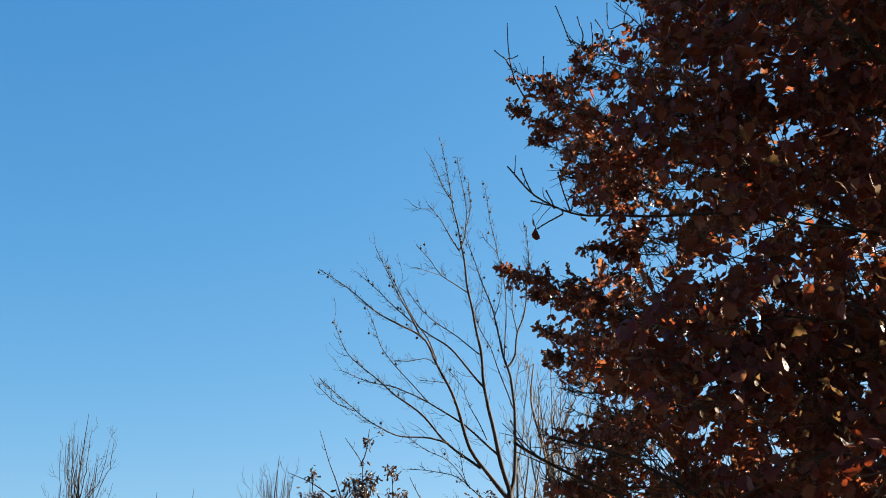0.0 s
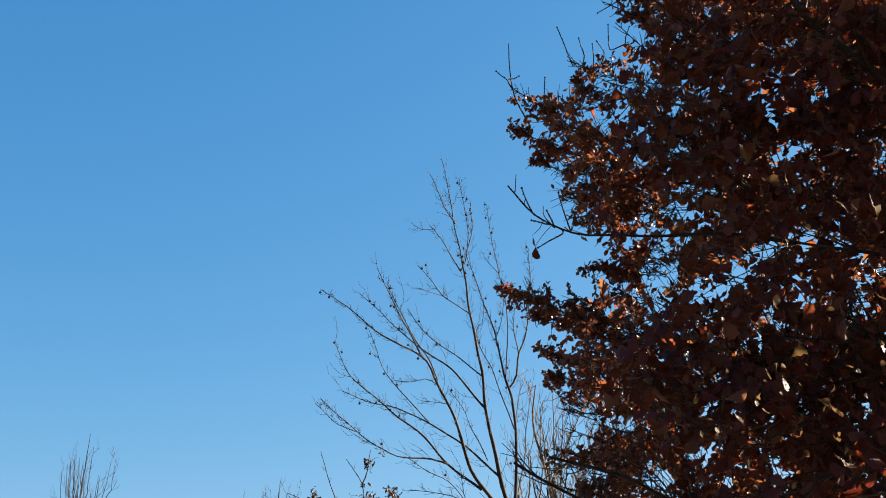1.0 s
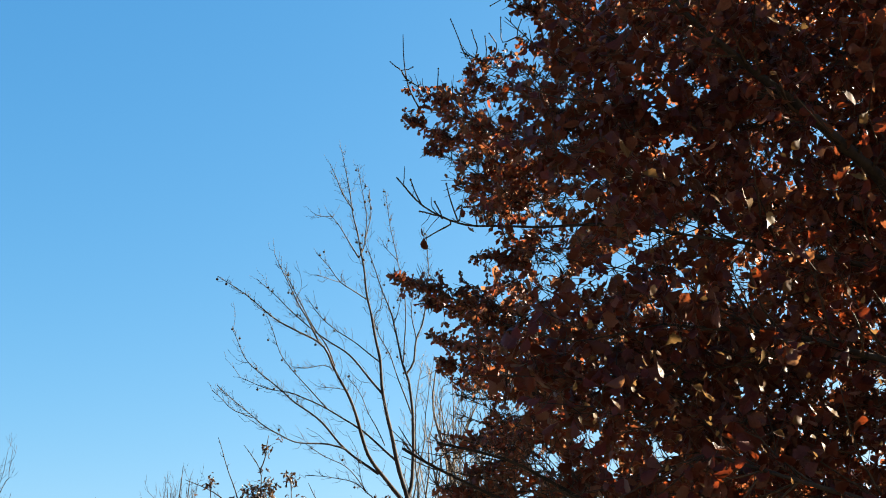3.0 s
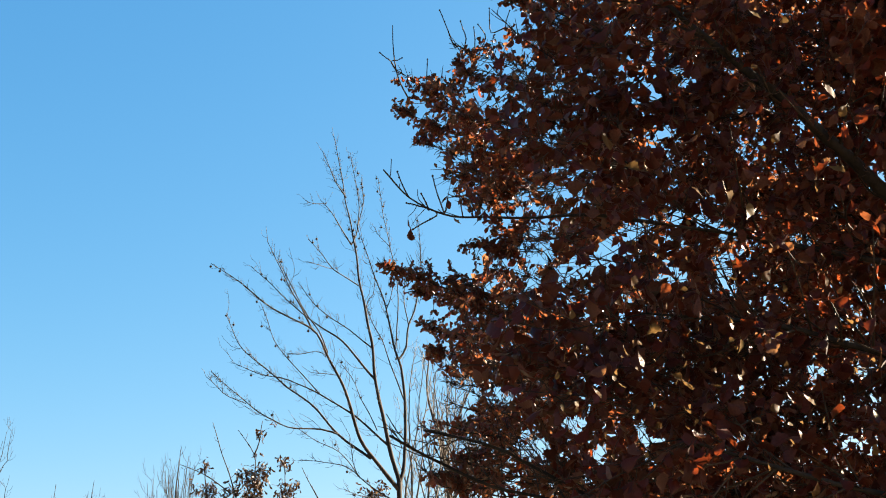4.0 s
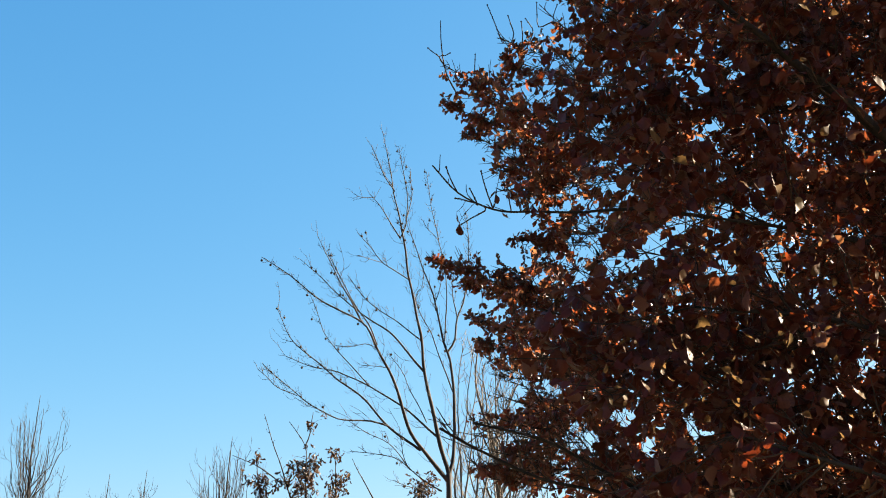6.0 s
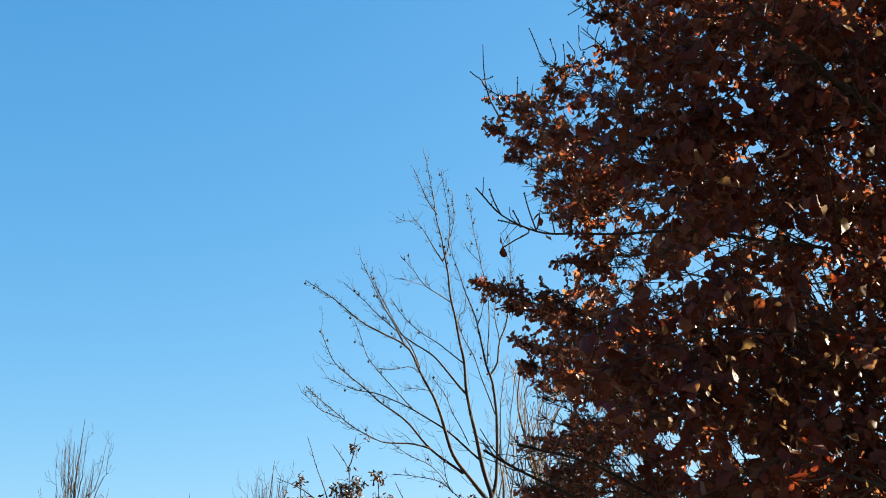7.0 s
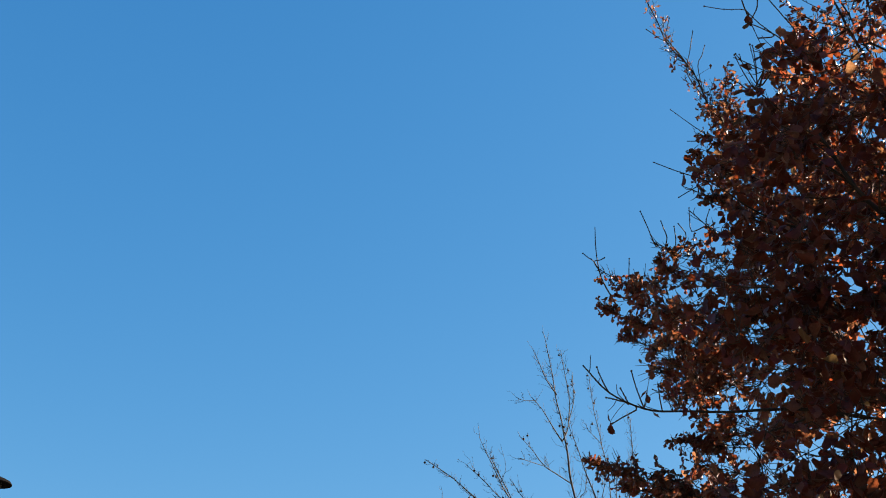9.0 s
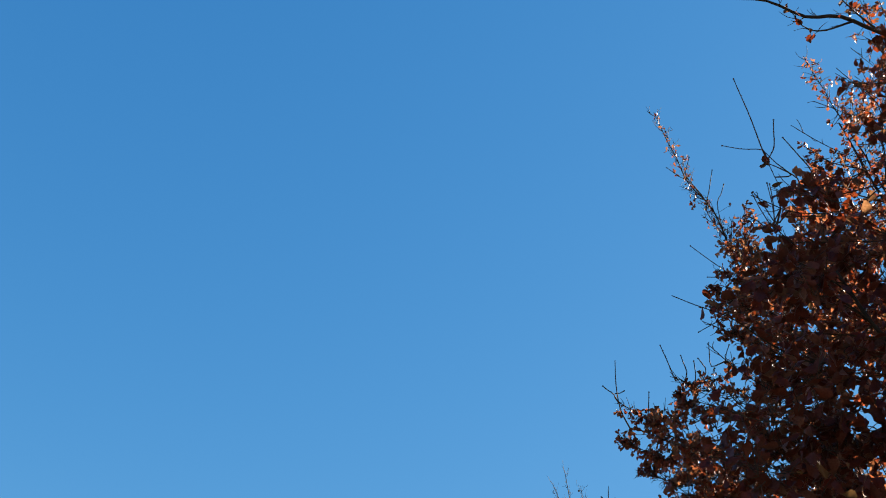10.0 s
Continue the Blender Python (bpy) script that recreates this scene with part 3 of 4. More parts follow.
# its few leaves: x, z, length
for x, z, size in ((0.58, 4.45, 0.10), (0.56, 4.52, 0.08), (0.84, 4.69, 0.09), (0.83, 4.66, 0.08), (0.87, 4.53, 0.10), (1.08, 4.58, 0.11), (1.11, 4.56, 0.10), (1.00, 4.71, 0.10), (0.97, 4.76, 0.09), (0.86, 4.98, 0.09), (0.87, 4.84, 0.08), (1.06, 4.60, 0.09)):
    p = Vector((x, 7.4, z))
    twig = oak.nearest(p)[0]
    if (twig - p).length < 0.5:
        oak.twig([twig, twig.lerp(p, 0.5) + aim(rng, 0.01), p], 0.003, 0.002, 3)
    oak.free.append((leaf_frame(p, Vector((0, 0, -1)) + aim(rng, 0.35), rng), size))
# dead leader at the outer edge
oak.twig([(0.72, 9.60, 6.42), (0.60, 9.60, 6.69), (0.55, 9.60, 6.98), (0.54, 9.60, 7.25)], 0.008, 0.004)


# The crown's outline fitted to the camera's view, (height, reach) from the top down: the fine-leaved rear boughs at 9.6
# m, the broad-leaved front ones at 7.5 m.
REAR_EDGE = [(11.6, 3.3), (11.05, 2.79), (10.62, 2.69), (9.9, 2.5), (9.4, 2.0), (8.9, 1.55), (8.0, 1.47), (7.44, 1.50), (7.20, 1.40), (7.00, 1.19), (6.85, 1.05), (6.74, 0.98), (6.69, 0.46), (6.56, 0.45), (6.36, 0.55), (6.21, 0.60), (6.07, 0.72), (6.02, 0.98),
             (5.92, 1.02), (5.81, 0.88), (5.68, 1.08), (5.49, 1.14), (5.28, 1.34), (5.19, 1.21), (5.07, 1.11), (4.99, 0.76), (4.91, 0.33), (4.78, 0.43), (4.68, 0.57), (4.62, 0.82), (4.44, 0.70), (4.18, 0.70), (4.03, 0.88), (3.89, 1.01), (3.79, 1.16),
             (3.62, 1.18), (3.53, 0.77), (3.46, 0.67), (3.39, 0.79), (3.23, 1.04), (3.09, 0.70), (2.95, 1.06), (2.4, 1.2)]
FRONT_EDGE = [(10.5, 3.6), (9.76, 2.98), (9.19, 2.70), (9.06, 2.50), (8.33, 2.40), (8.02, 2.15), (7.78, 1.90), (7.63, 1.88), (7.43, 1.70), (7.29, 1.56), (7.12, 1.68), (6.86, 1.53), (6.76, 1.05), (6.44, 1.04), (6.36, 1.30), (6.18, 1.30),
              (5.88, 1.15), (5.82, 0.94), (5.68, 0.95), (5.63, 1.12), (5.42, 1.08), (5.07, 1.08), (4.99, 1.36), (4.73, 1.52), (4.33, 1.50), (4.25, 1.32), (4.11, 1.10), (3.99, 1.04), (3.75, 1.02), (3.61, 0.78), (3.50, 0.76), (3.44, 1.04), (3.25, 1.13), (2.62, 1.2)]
# Gaps fitted to the camera's view, cut right through the crown along its sight lines: x, z at 9 m, half width, half
# height.
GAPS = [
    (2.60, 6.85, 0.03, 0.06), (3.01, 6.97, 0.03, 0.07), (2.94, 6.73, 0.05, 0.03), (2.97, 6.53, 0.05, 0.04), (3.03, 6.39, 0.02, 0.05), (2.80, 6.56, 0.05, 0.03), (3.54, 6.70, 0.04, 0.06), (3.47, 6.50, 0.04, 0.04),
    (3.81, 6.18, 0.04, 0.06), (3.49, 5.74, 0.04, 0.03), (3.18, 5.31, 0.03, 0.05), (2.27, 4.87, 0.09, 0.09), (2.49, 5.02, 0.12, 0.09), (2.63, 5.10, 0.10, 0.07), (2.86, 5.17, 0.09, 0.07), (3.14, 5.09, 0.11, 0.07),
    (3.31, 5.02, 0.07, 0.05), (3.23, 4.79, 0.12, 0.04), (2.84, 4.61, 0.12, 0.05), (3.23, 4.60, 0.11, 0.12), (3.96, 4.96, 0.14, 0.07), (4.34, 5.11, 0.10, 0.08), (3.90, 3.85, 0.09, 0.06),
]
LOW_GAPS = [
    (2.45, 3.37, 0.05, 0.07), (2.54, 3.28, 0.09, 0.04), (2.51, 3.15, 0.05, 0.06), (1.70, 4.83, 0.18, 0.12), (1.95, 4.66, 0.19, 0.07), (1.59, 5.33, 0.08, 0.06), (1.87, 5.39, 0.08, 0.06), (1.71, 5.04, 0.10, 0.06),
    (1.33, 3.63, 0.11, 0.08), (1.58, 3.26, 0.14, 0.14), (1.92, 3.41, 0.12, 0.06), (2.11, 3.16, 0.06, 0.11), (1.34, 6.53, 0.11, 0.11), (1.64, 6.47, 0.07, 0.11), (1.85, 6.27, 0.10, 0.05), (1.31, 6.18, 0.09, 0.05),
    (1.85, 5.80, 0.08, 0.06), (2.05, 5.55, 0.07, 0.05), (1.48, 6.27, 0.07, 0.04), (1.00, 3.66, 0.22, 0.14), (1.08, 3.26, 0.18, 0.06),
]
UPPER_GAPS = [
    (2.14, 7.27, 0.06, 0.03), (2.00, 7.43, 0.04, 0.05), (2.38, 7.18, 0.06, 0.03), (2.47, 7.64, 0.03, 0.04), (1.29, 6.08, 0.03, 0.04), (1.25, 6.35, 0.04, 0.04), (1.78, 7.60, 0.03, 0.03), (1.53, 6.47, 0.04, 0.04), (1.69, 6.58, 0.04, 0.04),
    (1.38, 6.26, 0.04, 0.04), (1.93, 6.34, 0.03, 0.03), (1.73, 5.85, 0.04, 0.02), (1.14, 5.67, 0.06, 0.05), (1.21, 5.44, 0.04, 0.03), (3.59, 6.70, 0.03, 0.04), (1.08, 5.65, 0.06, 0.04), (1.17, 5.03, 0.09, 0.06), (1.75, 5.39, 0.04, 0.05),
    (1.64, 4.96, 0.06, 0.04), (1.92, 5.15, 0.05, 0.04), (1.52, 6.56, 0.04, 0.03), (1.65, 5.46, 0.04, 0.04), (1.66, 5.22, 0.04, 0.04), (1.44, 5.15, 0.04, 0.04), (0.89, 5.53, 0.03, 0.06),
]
# Paler leaves put where sun highlights fall in the camera's view: x and z at 7.5 m, length.
SUNLIT_LEAVES = [
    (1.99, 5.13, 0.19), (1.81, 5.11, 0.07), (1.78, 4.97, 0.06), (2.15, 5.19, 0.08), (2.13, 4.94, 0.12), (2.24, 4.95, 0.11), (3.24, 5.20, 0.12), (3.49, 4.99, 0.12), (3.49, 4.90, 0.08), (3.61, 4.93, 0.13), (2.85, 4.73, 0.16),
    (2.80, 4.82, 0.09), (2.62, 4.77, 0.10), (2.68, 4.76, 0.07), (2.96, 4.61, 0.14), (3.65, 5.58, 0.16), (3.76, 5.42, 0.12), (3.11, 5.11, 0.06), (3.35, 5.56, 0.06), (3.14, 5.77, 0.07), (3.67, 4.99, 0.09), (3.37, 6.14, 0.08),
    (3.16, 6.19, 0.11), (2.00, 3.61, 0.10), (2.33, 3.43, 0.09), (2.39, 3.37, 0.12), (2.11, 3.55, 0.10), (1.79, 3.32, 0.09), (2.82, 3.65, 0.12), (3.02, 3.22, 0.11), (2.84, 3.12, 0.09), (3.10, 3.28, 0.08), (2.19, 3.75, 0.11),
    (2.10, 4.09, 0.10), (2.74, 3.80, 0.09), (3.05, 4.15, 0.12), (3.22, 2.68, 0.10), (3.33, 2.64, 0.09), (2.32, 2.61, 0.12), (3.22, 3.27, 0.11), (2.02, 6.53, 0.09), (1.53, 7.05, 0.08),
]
# Russet places deeper in the crown, set from the camera's view, with leaves cut away sunward: x and z at 9.8 m.
RUSSET = [
    (1.19, 6.52), (1.80, 7.26), (1.87, 5.87), (2.31, 5.06), (1.22, 3.98), (1.84, 3.83), (2.10, 3.25), (3.87, 5.28), (3.29, 5.17), (2.57, 3.73), (3.45, 3.73), (4.48, 4.02), (4.31, 7.35), (1.62, 5.54), (2.53, 4.64), (1.75, 5.62), (1.35, 6.25),
]
# random small chinks of sky along the flank, cut along the same sight lines
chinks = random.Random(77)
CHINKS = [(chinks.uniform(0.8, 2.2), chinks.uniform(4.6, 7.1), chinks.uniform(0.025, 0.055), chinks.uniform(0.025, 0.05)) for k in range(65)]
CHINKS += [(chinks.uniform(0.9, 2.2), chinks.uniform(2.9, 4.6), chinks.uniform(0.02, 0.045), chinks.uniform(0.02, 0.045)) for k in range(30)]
TO_SUN = Vector((math.sin(SUN_AZIMUTH) * math.cos(SUN_ELEVATION), math.cos(SUN_AZIMUTH) * math.cos(SUN_ELEVATION), math.sin(SUN_ELEVATION)))


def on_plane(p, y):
    """x and z where the line from the camera's stand (0.2, -0.35, 1.58) through p meets the upright plane y."""
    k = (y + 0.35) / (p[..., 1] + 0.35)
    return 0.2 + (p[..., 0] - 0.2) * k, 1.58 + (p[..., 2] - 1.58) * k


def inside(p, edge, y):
    """How far past the outline a place lies as the camera sees it, towards the trunk."""
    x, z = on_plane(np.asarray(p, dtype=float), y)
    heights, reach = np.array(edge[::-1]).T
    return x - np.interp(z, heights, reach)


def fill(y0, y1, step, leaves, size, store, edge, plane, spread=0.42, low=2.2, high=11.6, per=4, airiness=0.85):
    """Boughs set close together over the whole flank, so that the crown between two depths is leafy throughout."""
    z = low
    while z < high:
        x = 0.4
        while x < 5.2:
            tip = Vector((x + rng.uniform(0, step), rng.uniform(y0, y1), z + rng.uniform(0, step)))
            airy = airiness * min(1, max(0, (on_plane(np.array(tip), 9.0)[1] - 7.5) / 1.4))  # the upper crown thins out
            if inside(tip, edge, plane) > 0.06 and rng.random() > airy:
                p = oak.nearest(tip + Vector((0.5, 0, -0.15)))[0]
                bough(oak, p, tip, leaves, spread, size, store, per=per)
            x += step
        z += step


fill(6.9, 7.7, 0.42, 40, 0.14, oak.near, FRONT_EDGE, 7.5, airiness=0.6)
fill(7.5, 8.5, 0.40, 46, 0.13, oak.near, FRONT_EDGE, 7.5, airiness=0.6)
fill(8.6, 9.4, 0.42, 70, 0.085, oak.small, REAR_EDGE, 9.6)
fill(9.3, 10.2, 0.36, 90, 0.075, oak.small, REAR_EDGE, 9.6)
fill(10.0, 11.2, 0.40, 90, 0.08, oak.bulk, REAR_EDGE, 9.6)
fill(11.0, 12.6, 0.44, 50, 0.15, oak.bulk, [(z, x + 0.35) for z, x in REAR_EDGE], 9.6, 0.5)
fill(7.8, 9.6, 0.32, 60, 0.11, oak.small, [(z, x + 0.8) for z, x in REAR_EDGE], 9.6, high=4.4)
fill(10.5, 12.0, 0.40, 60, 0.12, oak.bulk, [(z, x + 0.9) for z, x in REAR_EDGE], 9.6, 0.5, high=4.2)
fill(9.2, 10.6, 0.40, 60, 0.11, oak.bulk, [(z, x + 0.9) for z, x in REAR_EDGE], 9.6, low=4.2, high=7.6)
rest = [n for n in oak.nodes if n[0].x > 4.6]
for k in range(760):
    p, r = rest[rng.randrange(len(rest))]
    tip = p + aim(rng, rng.uniform(0.6, 1.5))
    if inside(tip, REAR_EDGE, 9.6) < 1.6 or tip.z < 2.4:
        continue
    if tip.z > 7 and rng.random() < 0.6:
        continue
    # leaves out of view are oversized to keep sun from leaking through
    bough(oak, p.lerp(tip, 0.1), tip, 34, 0.6, 0.25 if tip.x > 5.6 else 0.17, oak.bulk, 0.1, 6)
for k in range(60):  # unseen boughs added behind the crown, towards the sun, to shade its left edge
    tip = Vector((rng.uniform(2.6, 5.6), rng.uniform(10.9, 12.8), rng.uniform(4.6, 10.2)))
    if inside(tip, REAR_EDGE, 9.6) > 0.7:
        bough(oak, oak.nearest(tip)[0].lerp(tip, 0.2), tip, 50, 0.6, 0.14, oak.bulk, 0.1, 5)

# broad-leaved sprays that close the thin places of the front
for x, y, z, x1, y1, z1 in ((2.60, 7.7, 5.62, 2.22, 7.4, 5.58), (2.70, 7.7, 5.48, 2.29, 7.4, 5.42), (2.75, 7.7, 5.35, 2.36, 7.4, 5.32), (3.90, 7.8, 3.12, 3.47, 7.4, 3.04), (3.95, 7.9, 3.25, 3.55, 7.5, 3.16)):
    bough(oak, (x, y, z), (x1, y1, z1), 44, 0.3, 0.13, oak.near)


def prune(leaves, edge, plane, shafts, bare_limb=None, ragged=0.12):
    """Take away the leaves past the camera-fitted edge, those in the gaps along its sight lines, and those that would
    shade the sunlit places.
    """
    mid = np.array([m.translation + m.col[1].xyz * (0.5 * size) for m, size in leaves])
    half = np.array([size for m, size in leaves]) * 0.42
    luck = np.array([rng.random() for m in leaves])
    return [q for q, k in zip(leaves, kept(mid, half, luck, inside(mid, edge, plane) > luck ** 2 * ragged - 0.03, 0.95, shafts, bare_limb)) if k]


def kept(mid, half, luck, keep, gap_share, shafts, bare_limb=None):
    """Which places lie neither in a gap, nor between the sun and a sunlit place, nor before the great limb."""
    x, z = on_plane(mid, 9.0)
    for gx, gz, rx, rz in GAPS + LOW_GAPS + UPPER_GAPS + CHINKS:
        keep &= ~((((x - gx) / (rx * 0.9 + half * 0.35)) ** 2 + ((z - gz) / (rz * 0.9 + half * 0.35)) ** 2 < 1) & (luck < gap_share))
    for p, radius in shafts:
        d = mid - np.array(p)
        along = d @ np.array(TO_SUN)
        off = np.linalg.norm(d - along[:, None] * np.array(TO_SUN), axis=1)
        keep &= ~((along > 0.06) & (off < radius + half * 0.3))
    if bare_limb:  # leaves that hide the great limb from the camera are mostly cut
        for a, b in zip(bare_limb, bare_limb[1:]):
            fa, fb = (np.array(on_plane(np.array(q), 9.0)) for q in (a, b))
            d = np.stack((x, z), 1) - fa
            t = np.clip(d @ (fb - fa) / ((fb - fa) @ (fb - fa)), 0, 1)
            keep &= ~((np.linalg.norm(d - t[:, None] * (fb - fa), axis=1) < 0.13) & (mid[:, 1] < a.y) & (luck < 0.85))
    return keep


sunlit_leaves, shafts = [], []
pale_places = [(x, z, size, 0.3 * size + 0.04) for x, z, size in SUNLIT_LEAVES]
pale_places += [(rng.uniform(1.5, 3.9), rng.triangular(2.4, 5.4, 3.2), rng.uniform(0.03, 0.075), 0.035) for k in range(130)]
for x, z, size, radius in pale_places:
    # brought to 6.8 m along the sight lines, turned between sun and camera
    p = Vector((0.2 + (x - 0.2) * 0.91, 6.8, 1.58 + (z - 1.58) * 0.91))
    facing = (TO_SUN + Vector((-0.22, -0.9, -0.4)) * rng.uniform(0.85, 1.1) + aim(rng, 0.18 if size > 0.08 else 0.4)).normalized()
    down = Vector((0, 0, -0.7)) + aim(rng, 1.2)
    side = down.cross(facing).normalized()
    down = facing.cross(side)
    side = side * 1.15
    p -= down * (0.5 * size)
    sunlit_leaves.append((Matrix(((side.x, down.x, facing.x, p.x), (side.y, down.y, facing.y, p.y), (side.z, down.z, facing.z, p.z), (0, 0, 0, 1))), size))
    shafts.append((p + down * (0.5 * size), radius))
for x, z in RUSSET:
    for k in range(24 if z > 5.5 else 16 if x < 3 else 7):
        shafts.append((Vector((x, 9.8, z)) + aim(rng, rng.uniform(0, 0.4)), 0.06))
for k in range(80):  # random shafts cut towards the sun, for flecks all over the lower crown
    shafts.append((Vector((rng.triangular(1.2, 4.2, 3.2), rng.uniform(7.0, 9.8), rng.triangular(2.5, 5.8, 3.3))), 0.045))
for k in range(65):  # more cut shafts, so that the low sun grazes broad front leaves
    shafts.append((Vector((rng.triangular(1.9, 4.0, 3.0), rng.uniform(6.8, 8.0), rng.triangular(2.4, 5.2, 3.2))), 0.05))
great_limb = [Vector(q) for q in LOW_LIMBS[0][0][1:]]
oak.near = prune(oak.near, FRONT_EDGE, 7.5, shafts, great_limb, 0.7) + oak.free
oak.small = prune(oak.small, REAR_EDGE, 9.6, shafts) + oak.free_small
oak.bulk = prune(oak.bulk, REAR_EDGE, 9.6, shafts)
# leaves that would hide these from the camera are taken away
spots = np.array([m.translation + m.col[1].xyz * (0.5 * size) for m, size in sunlit_leaves])
wide = np.array([size for m, size in sunlit_leaves])
sx, sz = on_plane(spots, 9.0)


def clear(leaves):
    mid = np.array([m.translation + m.col[1].xyz * (0.5 * size) for m, size in leaves])
    x, z = on_plane(mid, 9.0)
    hidden = (np.hypot(x[:, None] - sx, z[:, None] - sz) < 0.03 + 0.7 * wide).any(1) & (mid[:, 1] < 6.9)
    return [q for q, h in zip(leaves, hidden) if not h]


oak.near, oak.small, oak.bulk = clear(oak.near), clear(oak.small), clear(oak.bulk)
ends, middles, thirds = (np.array([pts[int((len(pts) - 1) * share)] for pts, radii, sides in oak.slender]) for share in (1, 0.5, 0.75))
luck = np.array([rng.random() for q in oak.slender])
thick = np.array([radii[0] for pts, radii, sides in oak.slender])
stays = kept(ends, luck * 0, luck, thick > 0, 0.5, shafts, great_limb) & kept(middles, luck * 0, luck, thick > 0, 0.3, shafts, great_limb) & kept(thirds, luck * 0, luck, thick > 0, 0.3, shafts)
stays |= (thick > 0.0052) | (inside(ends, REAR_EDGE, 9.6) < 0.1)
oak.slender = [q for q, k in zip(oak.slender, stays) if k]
oak.finish("fine grey-brown twigs with blunt buds", twig_bark)

# the leaves closest to the camera are single parts, the rest one mass
oak.near.sort(key=lambda q: (q[0].translation - Vector((0.2, -0.3, 1.5))).length)


def single_leaves(placed, shapes, material, label=""):
    meshes = []
    for v, f in shapes:
        me = bpy.data.meshes.new("leaf")
        me.from_pydata(v.tolist(), [], f)
        me.polygons.foreach_set("use_smooth", [True] * len(me.polygons))
        me.materials.append(material)
        meshes.append(me)
    for m, size in placed:
        part("leaf", rng.choice(meshes), oak.root, label, at=Matrix.Translation(-oak.base) @ m @ Matrix.Diagonal((size, size, size, 1)))


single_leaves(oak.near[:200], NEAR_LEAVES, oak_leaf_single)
single_leaves(sunlit_leaves, FLAT_LEAVES + NEAR_LEAVES, oak_leaf_sunlit, "paler leaf in place of a sunlit one")
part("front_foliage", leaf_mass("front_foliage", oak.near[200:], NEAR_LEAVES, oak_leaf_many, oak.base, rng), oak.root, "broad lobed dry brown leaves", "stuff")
part("foliage", leaf_mass("foliage", oak.small, SMALL_LEAVES, oak_leaf_small, oak.base, rng), oak.root, "small curled russet leaves", "stuff")
part("inner_foliage", leaf_mass("inner_foliage", oak.bulk, COARSE_LEAVES, oak_leaf_small, oak.base, rng), oak.root, "russet leaves deep in the crown, with unseen ones added for shade", "stuff")

# ---- bare sweetgum ----
gum = Tree("bare_tree", (0.80, 14.49, 0), "leafless grey tree with spreading limbs and dangling seed balls", "tree", gum_bark, 5)
gum.limb([(0.80, 14.5, -0.1), (0.80, 14.5, 1.2), (0.79, 14.5, 2.4), (0.76, 14.5, 3.4), (0.757, 14.5, 3.80)], 0.075, 0.034, 10, 0.2, 0.02, "trunk")
GUM_LEADERS = [
    ([(0.76, 14.50, 3.80), (0.63, 14.50, 4.25), (0.48, 14.50, 5.07), (0.43, 14.50, 5.47), (0.29, 14.50, 6.28), (0.14, 14.50, 7.13), (0.01, 14.50, 7.89), (-0.07, 14.50, 8.33)], 0.03),
    ([(0.09, 14.50, 7.49), (-0.04, 14.39, 7.68), (-0.13, 14.30, 7.84), (-0.22, 14.20, 8.02)], 0.01),
    ([(0.16, 14.50, 6.84), (0.05, 14.36, 6.96), (-0.10, 14.14, 7.16), (-0.23, 14.00, 7.26)], 0.01),
    ([(-0.17, 14.10, 7.25), (-0.30, 14.00, 7.21), (-0.42, 13.90, 7.22)], 0.005),
    ([(0.16, 14.50, 6.84), (0.24, 14.57, 7.08), (0.25, 14.69, 7.52), (0.17, 14.84, 8.07), (0.14, 14.90, 8.31)], 0.009),
    ([(0.24, 14.70, 7.17), (0.31, 14.83, 7.50), (0.30, 15.00, 7.98)], 0.008),
]
GUM_LEFT = [
    ([(0.27, 14.50, 6.28), (-0.07, 14.23, 6.42), (-0.19, 14.08, 6.56), (-0.37, 13.90, 6.70)], 0.009),
    ([(-0.07, 14.20, 6.41), (-0.22, 14.00, 6.40), (-0.37, 13.80, 6.37)], 0.005),
    ([(0.76, 14.50, 3.80), (0.82, 14.56, 4.05), (0.85, 14.73, 4.79), (0.77, 14.87, 5.41), (0.62, 15.02, 6.06), (0.46, 15.14, 6.65), (0.23, 15.30, 7.39)], 0.027),
    ([(0.61, 15.00, 6.09), (0.69, 15.11, 6.36), (0.75, 15.30, 6.86)], 0.006),
    ([(0.77, 14.90, 5.42), (0.88, 14.96, 5.60), (0.91, 15.05, 5.92), (1.01, 15.15, 6.26), (1.08, 15.35, 6.96), (1.09, 15.50, 7.55)], 0.015),
    ([(0.92, 15.20, 5.94), (0.87, 15.28, 6.29), (0.88, 15.40, 6.81)], 0.009),
]
GUM_SIDE = [
    ([(0.83, 14.80, 4.88), (0.71, 14.89, 5.27), (0.58, 14.98, 5.63), (0.36, 15.11, 6.20), (0.45, 15.15, 6.37), (0.48, 15.20, 6.60)], 0.01),
    ([(0.75, 15.20, 5.65), (0.79, 15.33, 6.47), (0.68, 15.44, 7.15), (0.58, 15.52, 7.68), (0.53, 15.60, 8.23)], 0.009),
    ([(0.68, 15.40, 7.14), (0.55, 15.29, 7.25), (0.47, 15.20, 7.35)], 0.005),
    ([(0.76, 14.50, 3.69), (0.51, 14.39, 3.99), (0.28, 14.29, 4.28), (0.10, 14.13, 4.81), (-0.13, 13.98, 5.30), (-0.31, 13.89, 5.55), (-0.75, 13.75, 5.76), (-1.18, 13.60, 6.06), (-1.49, 13.50, 6.24)], 0.029),
    ([(-0.31, 14.00, 5.58), (-0.49, 13.90, 5.91), (-0.67, 13.80, 6.24), (-0.85, 13.70, 6.59)], 0.012),
]
